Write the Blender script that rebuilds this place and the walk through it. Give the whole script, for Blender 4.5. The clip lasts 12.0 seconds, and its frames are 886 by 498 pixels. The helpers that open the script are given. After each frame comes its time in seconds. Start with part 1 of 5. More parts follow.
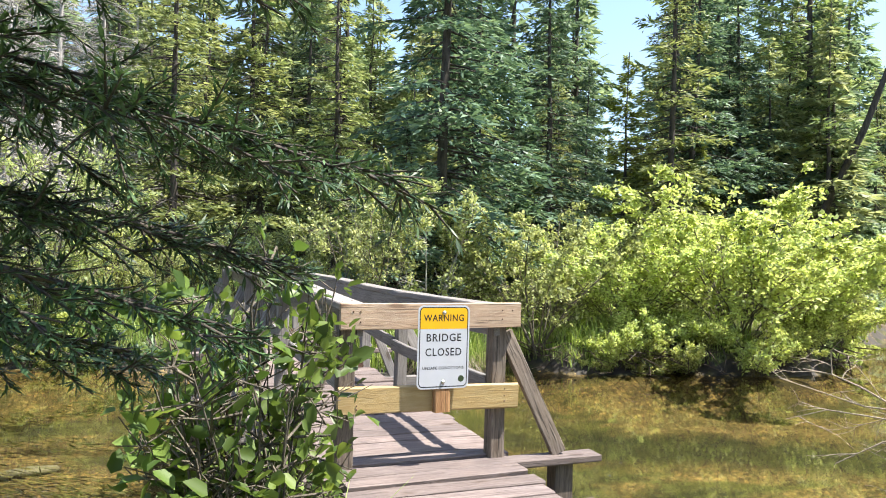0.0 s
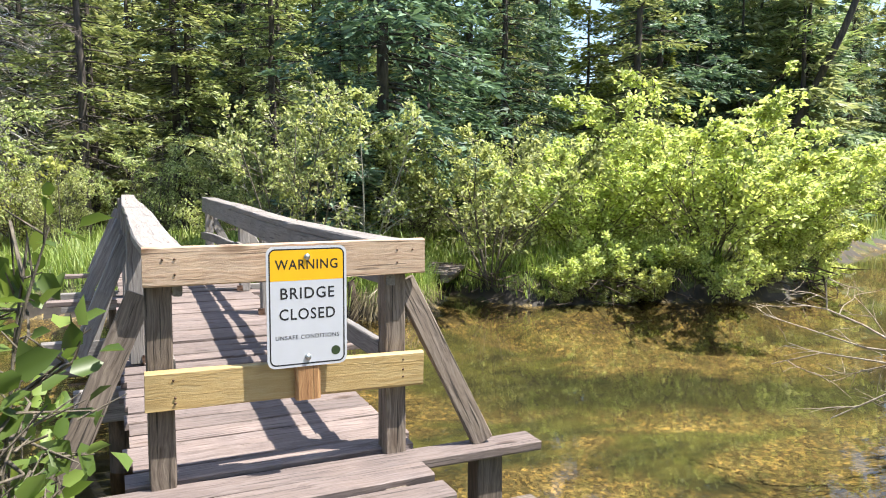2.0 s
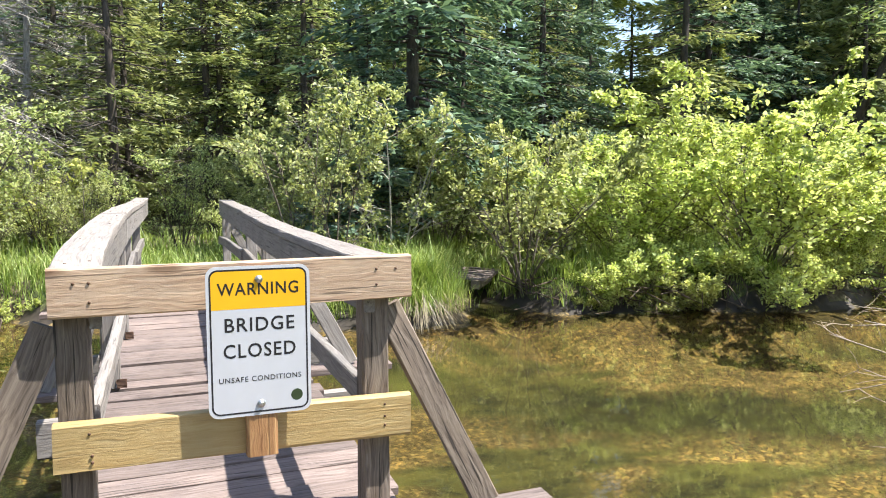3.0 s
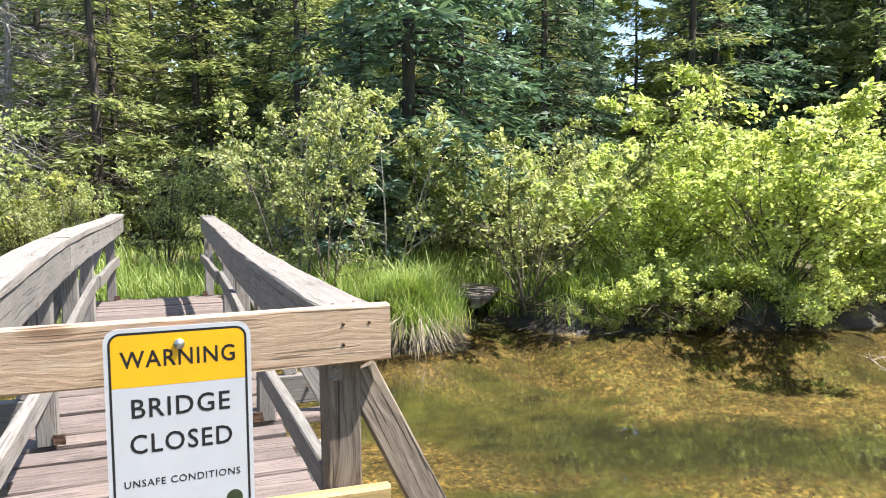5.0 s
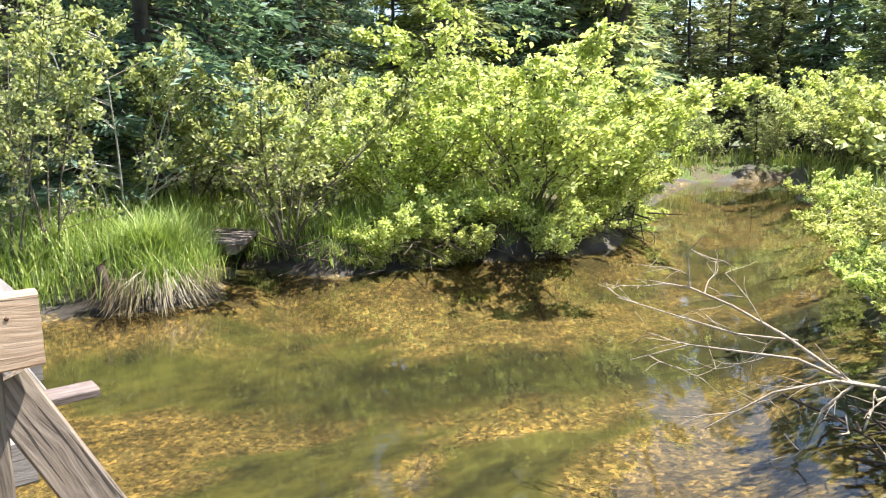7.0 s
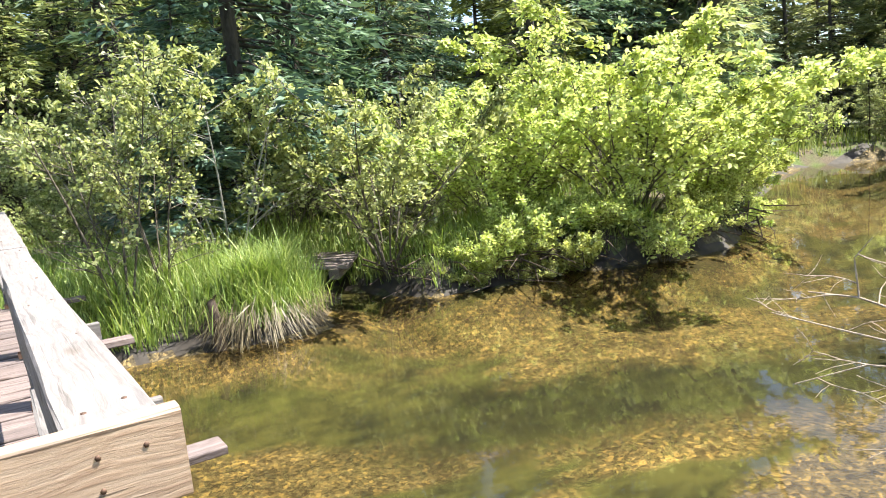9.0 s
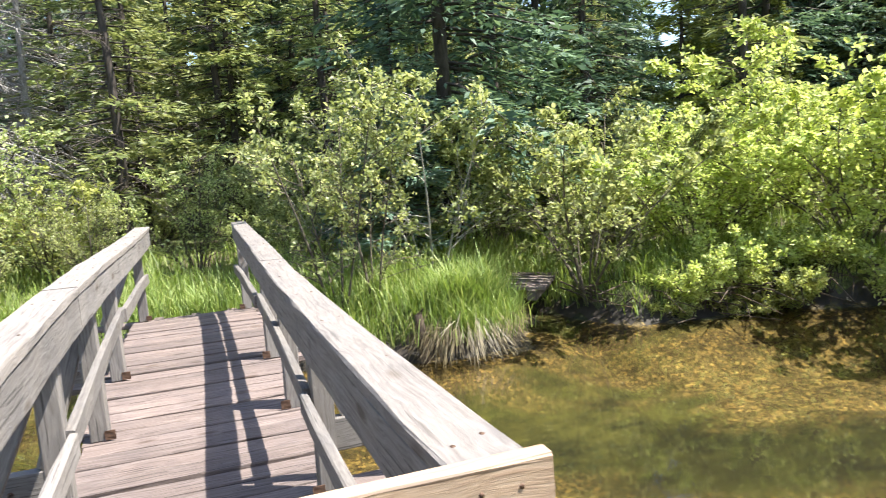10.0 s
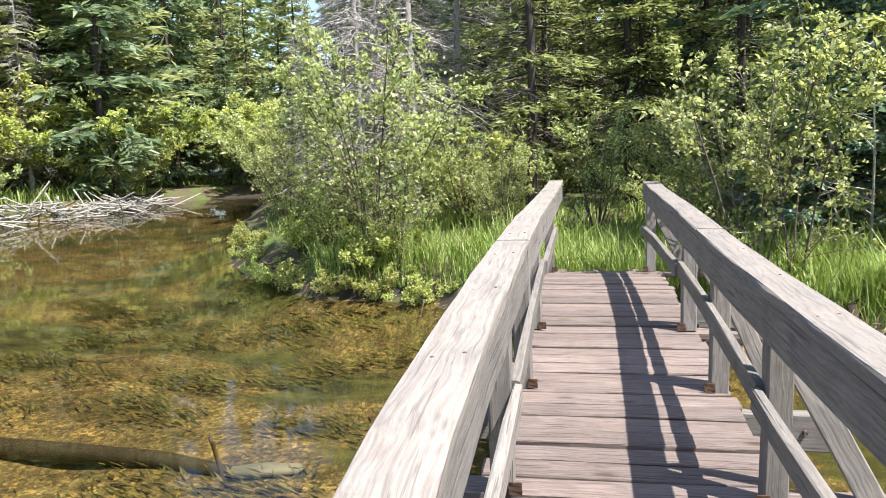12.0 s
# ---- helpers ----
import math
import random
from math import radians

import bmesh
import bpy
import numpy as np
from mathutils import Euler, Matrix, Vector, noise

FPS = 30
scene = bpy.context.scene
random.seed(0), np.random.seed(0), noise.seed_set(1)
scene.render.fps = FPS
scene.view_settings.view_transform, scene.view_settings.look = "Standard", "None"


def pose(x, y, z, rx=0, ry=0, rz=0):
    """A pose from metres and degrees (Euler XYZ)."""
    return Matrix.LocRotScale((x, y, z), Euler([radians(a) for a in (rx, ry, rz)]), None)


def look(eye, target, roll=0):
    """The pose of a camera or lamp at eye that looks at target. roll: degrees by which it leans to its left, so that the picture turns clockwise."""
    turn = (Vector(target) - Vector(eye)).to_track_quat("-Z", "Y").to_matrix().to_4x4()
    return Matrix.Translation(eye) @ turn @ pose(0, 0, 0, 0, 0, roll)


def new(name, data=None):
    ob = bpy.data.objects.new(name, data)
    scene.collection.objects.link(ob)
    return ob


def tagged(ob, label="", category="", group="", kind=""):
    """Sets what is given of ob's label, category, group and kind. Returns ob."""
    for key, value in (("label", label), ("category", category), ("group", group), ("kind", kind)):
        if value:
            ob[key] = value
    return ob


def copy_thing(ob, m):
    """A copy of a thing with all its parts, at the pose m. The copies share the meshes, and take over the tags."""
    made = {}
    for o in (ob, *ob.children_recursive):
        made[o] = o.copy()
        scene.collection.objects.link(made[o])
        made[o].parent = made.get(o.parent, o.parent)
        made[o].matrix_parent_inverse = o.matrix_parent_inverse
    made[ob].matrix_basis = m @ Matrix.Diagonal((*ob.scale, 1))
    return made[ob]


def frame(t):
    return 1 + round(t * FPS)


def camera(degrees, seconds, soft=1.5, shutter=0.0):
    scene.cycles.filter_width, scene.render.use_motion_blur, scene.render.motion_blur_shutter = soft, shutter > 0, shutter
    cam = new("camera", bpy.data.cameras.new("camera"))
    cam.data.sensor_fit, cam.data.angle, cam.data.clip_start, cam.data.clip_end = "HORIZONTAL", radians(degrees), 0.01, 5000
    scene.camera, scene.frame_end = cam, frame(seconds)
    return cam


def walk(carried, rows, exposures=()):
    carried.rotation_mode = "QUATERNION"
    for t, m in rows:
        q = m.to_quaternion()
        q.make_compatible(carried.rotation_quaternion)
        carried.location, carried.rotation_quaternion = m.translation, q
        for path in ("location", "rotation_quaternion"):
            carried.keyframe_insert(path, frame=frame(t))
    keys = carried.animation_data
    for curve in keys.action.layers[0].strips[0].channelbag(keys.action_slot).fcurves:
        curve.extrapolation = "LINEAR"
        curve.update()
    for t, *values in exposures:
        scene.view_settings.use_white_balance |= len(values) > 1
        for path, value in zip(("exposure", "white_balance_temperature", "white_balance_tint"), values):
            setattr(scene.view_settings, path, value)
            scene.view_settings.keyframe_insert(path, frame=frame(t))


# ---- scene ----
cam = camera(62.9, 12.0, soft=1.0, shutter=0.12)
METRES, EYE, TILT, LEAN, TURN = 4.1, 1.2, 0.0, 0.0, -20.2
PATH = [
    (0, (0.075, 0.253, 1.137), (0.825, 2.106, 1.164), 1.5),
    (0.5, (0.21, 0.508, 1.152), (0.963, 2.361, 1.128), 1.4),
    (1, (0.578, 0.756, 1.169), (1.403, 2.569, 0.985), 1.4),
    (1.5, (0.807, 1.007, 1.141), (1.632, 2.819, 0.95), -0.3),
    (2, (0.926, 1.284, 1.119), (1.757, 3.094, 0.936), 0.3),
    (2.5, (1.155, 1.485, 1.122), (1.918, 3.324, 0.933), 0.4),
    (3, (1.325, 1.738, 1.128), (2.045, 3.595, 0.945), 0.0),
    (3.5, (1.452, 1.923, 1.118), (2.086, 3.814, 0.964), -0.4),
    (5.3, (1.617, 2.308, 1.181), (2.398, 4.142, 1.016), -0.3),
    (5.5, (1.669, 2.328, 1.187), (2.591, 4.092, 0.991), -0.3),
    (6, (1.764, 2.392, 1.208), (2.966, 3.975, 0.983), -0.1),
    (6.5, (1.802, 2.418, 1.217), (3.152, 3.872, 0.969), -0.6),
    (7, (1.84, 2.516, 1.185), (3.087, 4.042, 0.846), -0.6),
    (7.2, (1.831, 2.594, 1.19), (3.037, 4.139, 0.79), 0.5),
    (9, (1.88, 2.896, 1.253), (2.936, 4.566, 0.94), -5.4),
    (9.5, (1.74, 2.90, 1.30), (2.627, 4.677, 1.055), -4.4),
    (10, (1.612, 3.035, 1.332), (2.249, 4.918, 1.105), -4.2),
    (10.5, (1.479, 3.147, 1.327), (1.684, 5.125, 1.117), -2.3),
    (11, (1.463, 3.257, 1.341), (1.25, 5.233, 1.114), -2.1),
    (11.5, (1.404, 3.301, 1.335), (0.986, 5.24, 1.078), -1.8),
    (12, (1.342, 3.307, 1.358), (0.971, 5.251, 1.071), -2.1),
]
walk(cam, [(t, look(eye, target, roll)) for t, eye, target, roll in PATH], exposures=((0.0, 1.47), (3.5, 1.44), (5.5, 1.5), (6.5, 1.64), (9.0, 1.66), (9.5, 1.64), (10.0, 1.5), (10.5, 1.36), (11.0, 1.28), (12.0, 1.26)))

# ---- light ----
SUN_FROM = Vector((0.47, -0.24, 1.0)).normalized()
world = bpy.data.worlds.new("world")
scene.world = world
world.use_nodes = True
wn = world.node_tree
sky = wn.nodes.new("ShaderNodeTexSky")
sky.sky_type = "NISHITA"
sky.sun_disc = False
sky.sun_elevation = math.asin(SUN_FROM.z)
sky.sun_rotation = math.atan2(SUN_FROM.x, SUN_FROM.y)
sky.air_density, sky.dust_density, sky.ozone_density = 1.0, 1.0, 1.5
wn.links.new(sky.outputs["Color"], wn.nodes["Background"].inputs["Color"])
wn.nodes["Background"].inputs["Strength"].default_value = 0.125
sun_data = bpy.data.lights.new("sun", "SUN")
sun_data.energy, sun_data.angle, sun_data.color = 5.0, radians(0.6), (1.0, 0.95, 0.86)
sun = new("sun", sun_data)
sun.matrix_world = look(SUN_FROM * 60, (0, 0, 0))

# ---- materials ----


def mat_new(name):
    m = bpy.data.materials.new(name)
    m.use_nodes = True
    nt = m.node_tree
    return m, nt, nt.nodes["Principled BSDF"]


def node(nt, kind, **values):
    n = nt.nodes.new(kind)
    for k, v in values.items():
        n.inputs[k.replace("_", " ")].default_value = v
    return n


def ramp(nt, fac, stops):
    r = nt.nodes.new("ShaderNodeValToRGB")
    while len(r.color_ramp.elements) < len(stops):
        r.color_ramp.elements.new(0.5)
    for e, (p, c) in zip(r.color_ramp.elements, stops):
        e.position, e.color = p, (*c, 1)
    nt.links.new(fac, r.inputs["Fac"])
    return r.outputs["Color"]


def mix(nt, a, b, fac, blend="MIX"):
    n = nt.nodes.new("ShaderNodeMix")
    n.data_type, n.blend_type = "RGBA", blend
    for socket, value in ((n.inputs[6], a), (n.inputs[7], b), (n.inputs[0], fac)):
        if isinstance(value, (tuple, float, int)):
            socket.default_value = (*value, 1) if isinstance(value, tuple) else value
        else:
            nt.links.new(value, socket)
    return n.outputs[2]


def bump(nt, height, strength, distance, bsdf):
    b = nt.nodes.new("ShaderNodeBump")
    b.inputs["Strength"].default_value, b.inputs["Distance"].default_value = strength, distance
    nt.links.new(height, b.inputs["Height"])
    nt.links.new(b.outputs["Normal"], bsdf.inputs["Normal"])


def wood(name, dark, mid, light, crack=0.5, rough=0.8, knots=True):
    """Sawn timber; the attribute "grain" runs (along, across, thick) in metres."""
    m, nt, p = mat_new(name)
    at = nt.nodes.new("ShaderNodeAttribute")
    at.attribute_name = "grain"
    info = nt.nodes.new("ShaderNodeObjectInfo")
    shift = nt.nodes.new("ShaderNodeVectorMath")
    shift.operation = "MULTIPLY_ADD"
    nt.links.new(info.outputs["Random"], shift.inputs[0])
    shift.inputs[1].default_value = (37.0, 11.0, 5.0)
    nt.links.new(at.outputs["Vector"], shift.inputs[2])
    coords = shift.outputs["Vector"]
    stretch = nt.nodes.new("ShaderNodeVectorMath")
    stretch.operation = "MULTIPLY"
    stretch.inputs[1].default_value = (1.5, 62.0, 62.0)
    nt.links.new(coords, stretch.inputs[0])
    warp = node(nt, "ShaderNodeTexNoise", Scale=5.0, Detail=2.0)
    nt.links.new(coords, warp.inputs["Vector"])
    add = nt.nodes.new("ShaderNodeVectorMath")
    add.operation = "MULTIPLY_ADD"
    nt.links.new(warp.outputs["Color"], add.inputs[0])
    add.inputs[1].default_value = (0.0, 3.2, 3.2)
    nt.links.new(stretch.outputs["Vector"], add.inputs[2])
    grain = node(nt, "ShaderNodeTexNoise", Scale=1.6, Detail=5.0, Roughness=0.65)
    nt.links.new(add.outputs["Vector"], grain.inputs["Vector"])
    blotch = node(nt, "ShaderNodeTexNoise", Scale=4.5, Detail=4.0)
    nt.links.new(coords, blotch.inputs["Vector"])
    col = ramp(nt, grain.outputs["Fac"], ((0.28, dark), (0.5, mid), (0.72, light)))
    tone = ramp(nt, blotch.outputs["Fac"], ((0.3, (0.80, 0.80, 0.82)), (0.62, (1.06, 1.03, 1.0))))
    col = mix(nt, col, tone, 0.8, "MULTIPLY")
    vary = nt.nodes.new("ShaderNodeMapRange")
    vary.inputs["To Min"].default_value, vary.inputs["To Max"].default_value = 0.78, 1.16
    nt.links.new(info.outputs["Random"], vary.inputs["Value"])
    col = mix(nt, col, vary.outputs["Result"], 1.0, "MULTIPLY")
    # drying cracks along the grain
    thin = nt.nodes.new("ShaderNodeVectorMath")
    thin.operation = "MULTIPLY"
    thin.inputs[1].default_value = (2.6, 95.0, 95.0)
    nt.links.new(coords, thin.inputs[0])
    crk = node(nt, "ShaderNodeTexNoise", Scale=1.0, Detail=2.0)
    nt.links.new(thin.outputs["Vector"], crk.inputs["Vector"])
    line = ramp(nt, crk.outputs["Fac"], ((0.335, (0, 0, 0)), (0.37, (1, 1, 1))))
    soft = mix(nt, (1.0, 1.0, 1.0), line, crack)
    col = mix(nt, col, soft, 1.0, "MULTIPLY")
    if knots:
        sq = nt.nodes.new("ShaderNodeVectorMath")
        sq.operation = "MULTIPLY"
        sq.inputs[1].default_value = (2.4, 7.0, 7.0)
        nt.links.new(coords, sq.inputs[0])
        vor = node(nt, "ShaderNodeTexVoronoi", Scale=1.0)
        nt.links.new(sq.outputs["Vector"], vor.inputs["Vector"])
        knot = ramp(nt, vor.outputs["Distance"], ((0.07, (0.42, 0.34, 0.28)), (0.13, (0.8, 0.76, 0.72)), (0.17, (1, 1, 1))))
        col = mix(nt, col, knot, 0.85, "MULTIPLY")
    nt.links.new(col, p.inputs["Base Color"])
    p.inputs["Roughness"].default_value = rough
    h = mix(nt, grain.outputs["Fac"], line, 0.45, "MULTIPLY")
    bump(nt, h, 0.55, 0.004, p)
    return m


WOOD_GREY = wood("weathered_wood", (0.142, 0.127, 0.119), (0.219, 0.204, 0.194), (0.297, 0.280, 0.267), 0.5)
WOOD_CAP = wood("bleached_wood", (0.153, 0.135, 0.124), (0.239, 0.217, 0.202), (0.310, 0.288, 0.270), 0.28)
WOOD_DECK = wood("deck_wood", (0.100, 0.076, 0.070), (0.178, 0.140, 0.129), (0.260, 0.216, 0.204), 0.6)
WOOD_POST = wood("post_wood", (0.061, 0.045, 0.034), (0.164, 0.131, 0.107), (0.262, 0.221, 0.180), 0.75)
WOOD_PINE = wood("new_pine", (0.266, 0.170, 0.111), (0.392, 0.284, 0.199), (0.457, 0.355, 0.266), 0.55, 0.65)
WOOD_YELLOW = wood("yellow_pine", (0.347, 0.231, 0.090), (0.419, 0.303, 0.134), (0.469, 0.361, 0.180), 0.15, 0.6)
WOOD_BLOCK = wood("brown_block", (0.246, 0.115, 0.049), (0.377, 0.205, 0.090), (0.476, 0.295, 0.139), 0.4, 0.65)
# darker timber for stringers, bearers, stub posts and the retaining log
WOOD_DARK = wood("dark_timber", (0.06, 0.05, 0.04), (0.13, 0.105, 0.085), (0.22, 0.18, 0.15), 0.5)


def plain(name, color, rough=0.5, metal=0.0, var=0.08, scale=30.0):
    m, nt, p = mat_new(name)
    t = nt.nodes.new("ShaderNodeTexCoord")
    n = node(nt, "ShaderNodeTexNoise", Scale=scale, Detail=4.0)
    nt.links.new(t.outputs["Object"], n.inputs["Vector"])
    lo, hi = tuple(c * (1 - var) for c in color), tuple(min(1, c * (1 + var)) for c in color)
    nt.links.new(ramp(nt, n.outputs["Fac"], ((0.3, lo), (0.7, hi))), p.inputs["Base Color"])
    p.inputs["Roughness"].default_value, p.inputs["Metallic"].default_value = rough, metal
    return m


SIGN_WHITE = plain("sign_white", (0.50, 0.515, 0.56), 0.35, 0, 0.03, 12)
SIGN_YELLOW = plain("sign_yellow", (0.78, 0.42, 0.012), 0.35, 0, 0.04, 12)
SIGN_BLACK = plain("sign_black", (0.012, 0.012, 0.016), 0.4, 0, 0.1, 12)
SIGN_GREEN = plain("sign_green", (0.03, 0.05, 0.02), 0.4, 0, 0.2, 60)
STEEL = plain("zinc_steel", (0.55, 0.55, 0.54), 0.35, 0.9, 0.15, 90)
RUST = plain("rusty_steel", (0.14, 0.085, 0.06), 0.7, 0.6, 0.3, 70)


def leaf_mat(name, dark, mid, light, through_light=0.35, rough=0.5):
    """Leaves: colour varies from leaf to leaf and from plant to plant; part of the light passes through."""
    m, nt, p = mat_new(name)
    geo = nt.nodes.new("ShaderNodeNewGeometry")
    info = nt.nodes.new("ShaderNodeObjectInfo")
    col = ramp(nt, geo.outputs["Random Per Island"], ((0.0, dark), (0.55, mid), (1.0, light)))
    hsv = nt.nodes.new("ShaderNodeHueSaturation")
    for key, lo, hi in (("Hue", 0.487, 0.513), ("Value", 0.82, 1.15)):
        r = nt.nodes.new("ShaderNodeMapRange")
        r.inputs["To Min"].default_value, r.inputs["To Max"].default_value = lo, hi
        nt.links.new(info.outputs["Random"], r.inputs["Value"])
        nt.links.new(r.outputs["Result"], hsv.inputs[key])
    nt.links.new(col, hsv.inputs["Color"])
    nt.links.new(hsv.outputs["Color"], p.inputs["Base Color"])
    p.inputs["Roughness"].default_value = rough
    tr = nt.nodes.new("ShaderNodeBsdfTranslucent")
    warm = mix(nt, hsv.outputs["Color"], (1.15, 1.1, 0.8), 1.0, "MULTIPLY")
    nt.links.new(warm, tr.inputs["Color"])
    ms = nt.nodes.new("ShaderNodeMixShader")
    ms.inputs["Fac"].default_value = through_light
    nt.links.new(p.outputs["BSDF"], ms.inputs[1])
    nt.links.new(tr.outputs["BSDF"], ms.inputs[2])
    nt.links.new(ms.outputs["Shader"], nt.nodes["Material Output"].inputs["Surface"])
    return m


LEAF_BRIGHT = leaf_mat("alder_leaf_bright", (0.25, 0.31, 0.08), (0.52, 0.59, 0.21), (0.72, 0.77, 0.38), 0.58)
LEAF_MID = leaf_mat("alder_leaf", (0.16, 0.21, 0.07), (0.41, 0.48, 0.20), (0.67, 0.73, 0.40), 0.54)
LEAF_NEAR = leaf_mat("sapling_leaf", (0.055, 0.10, 0.022), (0.125, 0.205, 0.042), (0.27, 0.37, 0.085), 0.45, 0.45)
NEEDLE_DARK = leaf_mat("spruce_needles", (0.050, 0.099, 0.066), (0.110, 0.182, 0.116), (0.231, 0.330, 0.198), 0.35)
NEEDLE_BLUE = leaf_mat("young_spruce_needles", (0.07, 0.13, 0.095), (0.15, 0.24, 0.17), (0.27, 0.37, 0.26), 0.25)
NEEDLE_OLIVE = leaf_mat("fir_needles", (0.116, 0.153, 0.058), (0.248, 0.301, 0.116), (0.454, 0.496, 0.243), 0.42)
# paler needles for far conifers: haze and missing sunlight put into the colour
NEEDLE_HAZE = leaf_mat("hazed_fir_needles", (0.17, 0.21, 0.10), (0.32, 0.37, 0.18), (0.50, 0.54, 0.32), 0.5)
NEEDLE_HAZE_DARK = leaf_mat("hazed_spruce_needles", (0.10, 0.16, 0.10), (0.20, 0.28, 0.17), (0.34, 0.42, 0.27), 0.5)
NEEDLE_NEAR = leaf_mat("near_fir_needles", (0.025, 0.055, 0.025), (0.050, 0.094, 0.038), (0.104, 0.177, 0.063), 0.2)
NEEDLE_LARCH = leaf_mat("larch_needles", (0.16, 0.22, 0.04), (0.31, 0.38, 0.085), (0.46, 0.52, 0.17), 0.35)
NEEDLE_PINE = leaf_mat("pine_needles", (0.095, 0.135, 0.045), (0.21, 0.275, 0.10), (0.40, 0.45, 0.21), 0.42)
GRASS = leaf_mat("grass_blades", (0.13, 0.19, 0.04), (0.25, 0.35, 0.075), (0.45, 0.50, 0.20), 0.4)
DRY_GRASS = leaf_mat("dry_grass", (0.068, 0.049, 0.030), (0.150, 0.116, 0.068), (0.270, 0.217, 0.135), 0.2)


def bark(name, dark, light, scale=14.0):
    m, nt, p = mat_new(name)
    t = nt.nodes.new("ShaderNodeTexCoord")
    mp = nt.nodes.new("ShaderNodeMapping")
    mp.inputs["Scale"].default_value = (1, 1, 0.25)
    nt.links.new(t.outputs["Object"], mp.inputs["Vector"])
    n = node(nt, "ShaderNodeTexNoise", Scale=scale, Detail=6.0, Roughness=0.7)
    nt.links.new(mp.outputs["Vector"], n.inputs["Vector"])
    nt.links.new(ramp(nt, n.outputs["Fac"], ((0.35, dark), (0.68, light))), p.inputs["Base Color"])
    p.inputs["Roughness"].default_value = 0.9
    bump(nt, n.outputs["Fac"], 0.7, 0.02, p)
    return m


BARK_DARK = bark("spruce_bark", (0.025, 0.02, 0.017), (0.11, 0.09, 0.075))
BARK_SHRUB = bark("alder_bark", (0.05, 0.042, 0.032), (0.19, 0.16, 0.12), 40)
BARK_PALE = bark("birch_bark", (0.24, 0.22, 0.19), (0.58, 0.55, 0.50), 30)
BARK_DEAD = bark("dead_wood", (0.19, 0.175, 0.16), (0.47, 0.45, 0.43), 30)
BARK_TWIG = bark("bleached_twig", (0.26, 0.20, 0.14), (0.55, 0.47, 0.37), 50)
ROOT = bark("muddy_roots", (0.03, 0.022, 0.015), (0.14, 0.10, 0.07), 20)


def ground_mat():
    m, nt, p = mat_new("forest_soil")
    t = nt.nodes.new("ShaderNodeTexCoord")
    a = node(nt, "ShaderNodeTexNoise", Scale=0.9, Detail=6.0)
    b = node(nt, "ShaderNodeTexNoise", Scale=26.0, Detail=5.0, Roughness=0.7)
    for n in (a, b):
        nt.links.new(t.outputs["Object"], n.inputs["Vector"])
    soil = ramp(nt, b.outputs["Fac"], ((0.3, (0.035, 0.025, 0.016)), (0.7, (0.16, 0.125, 0.08))))
    moss = ramp(nt, b.outputs["Fac"], ((0.3, (0.035, 0.055, 0.012)), (0.7, (0.12, 0.17, 0.035))))
    pick = ramp(nt, a.outputs["Fac"], ((0.42, (0, 0, 0)), (0.58, (1, 1, 1))))
    nt.links.new(mix(nt, soil, moss, pick), p.inputs["Base Color"])
    p.inputs["Roughness"].default_value = 0.95
    bump(nt, b.outputs["Fac"], 0.8, 0.04, p)
    return m


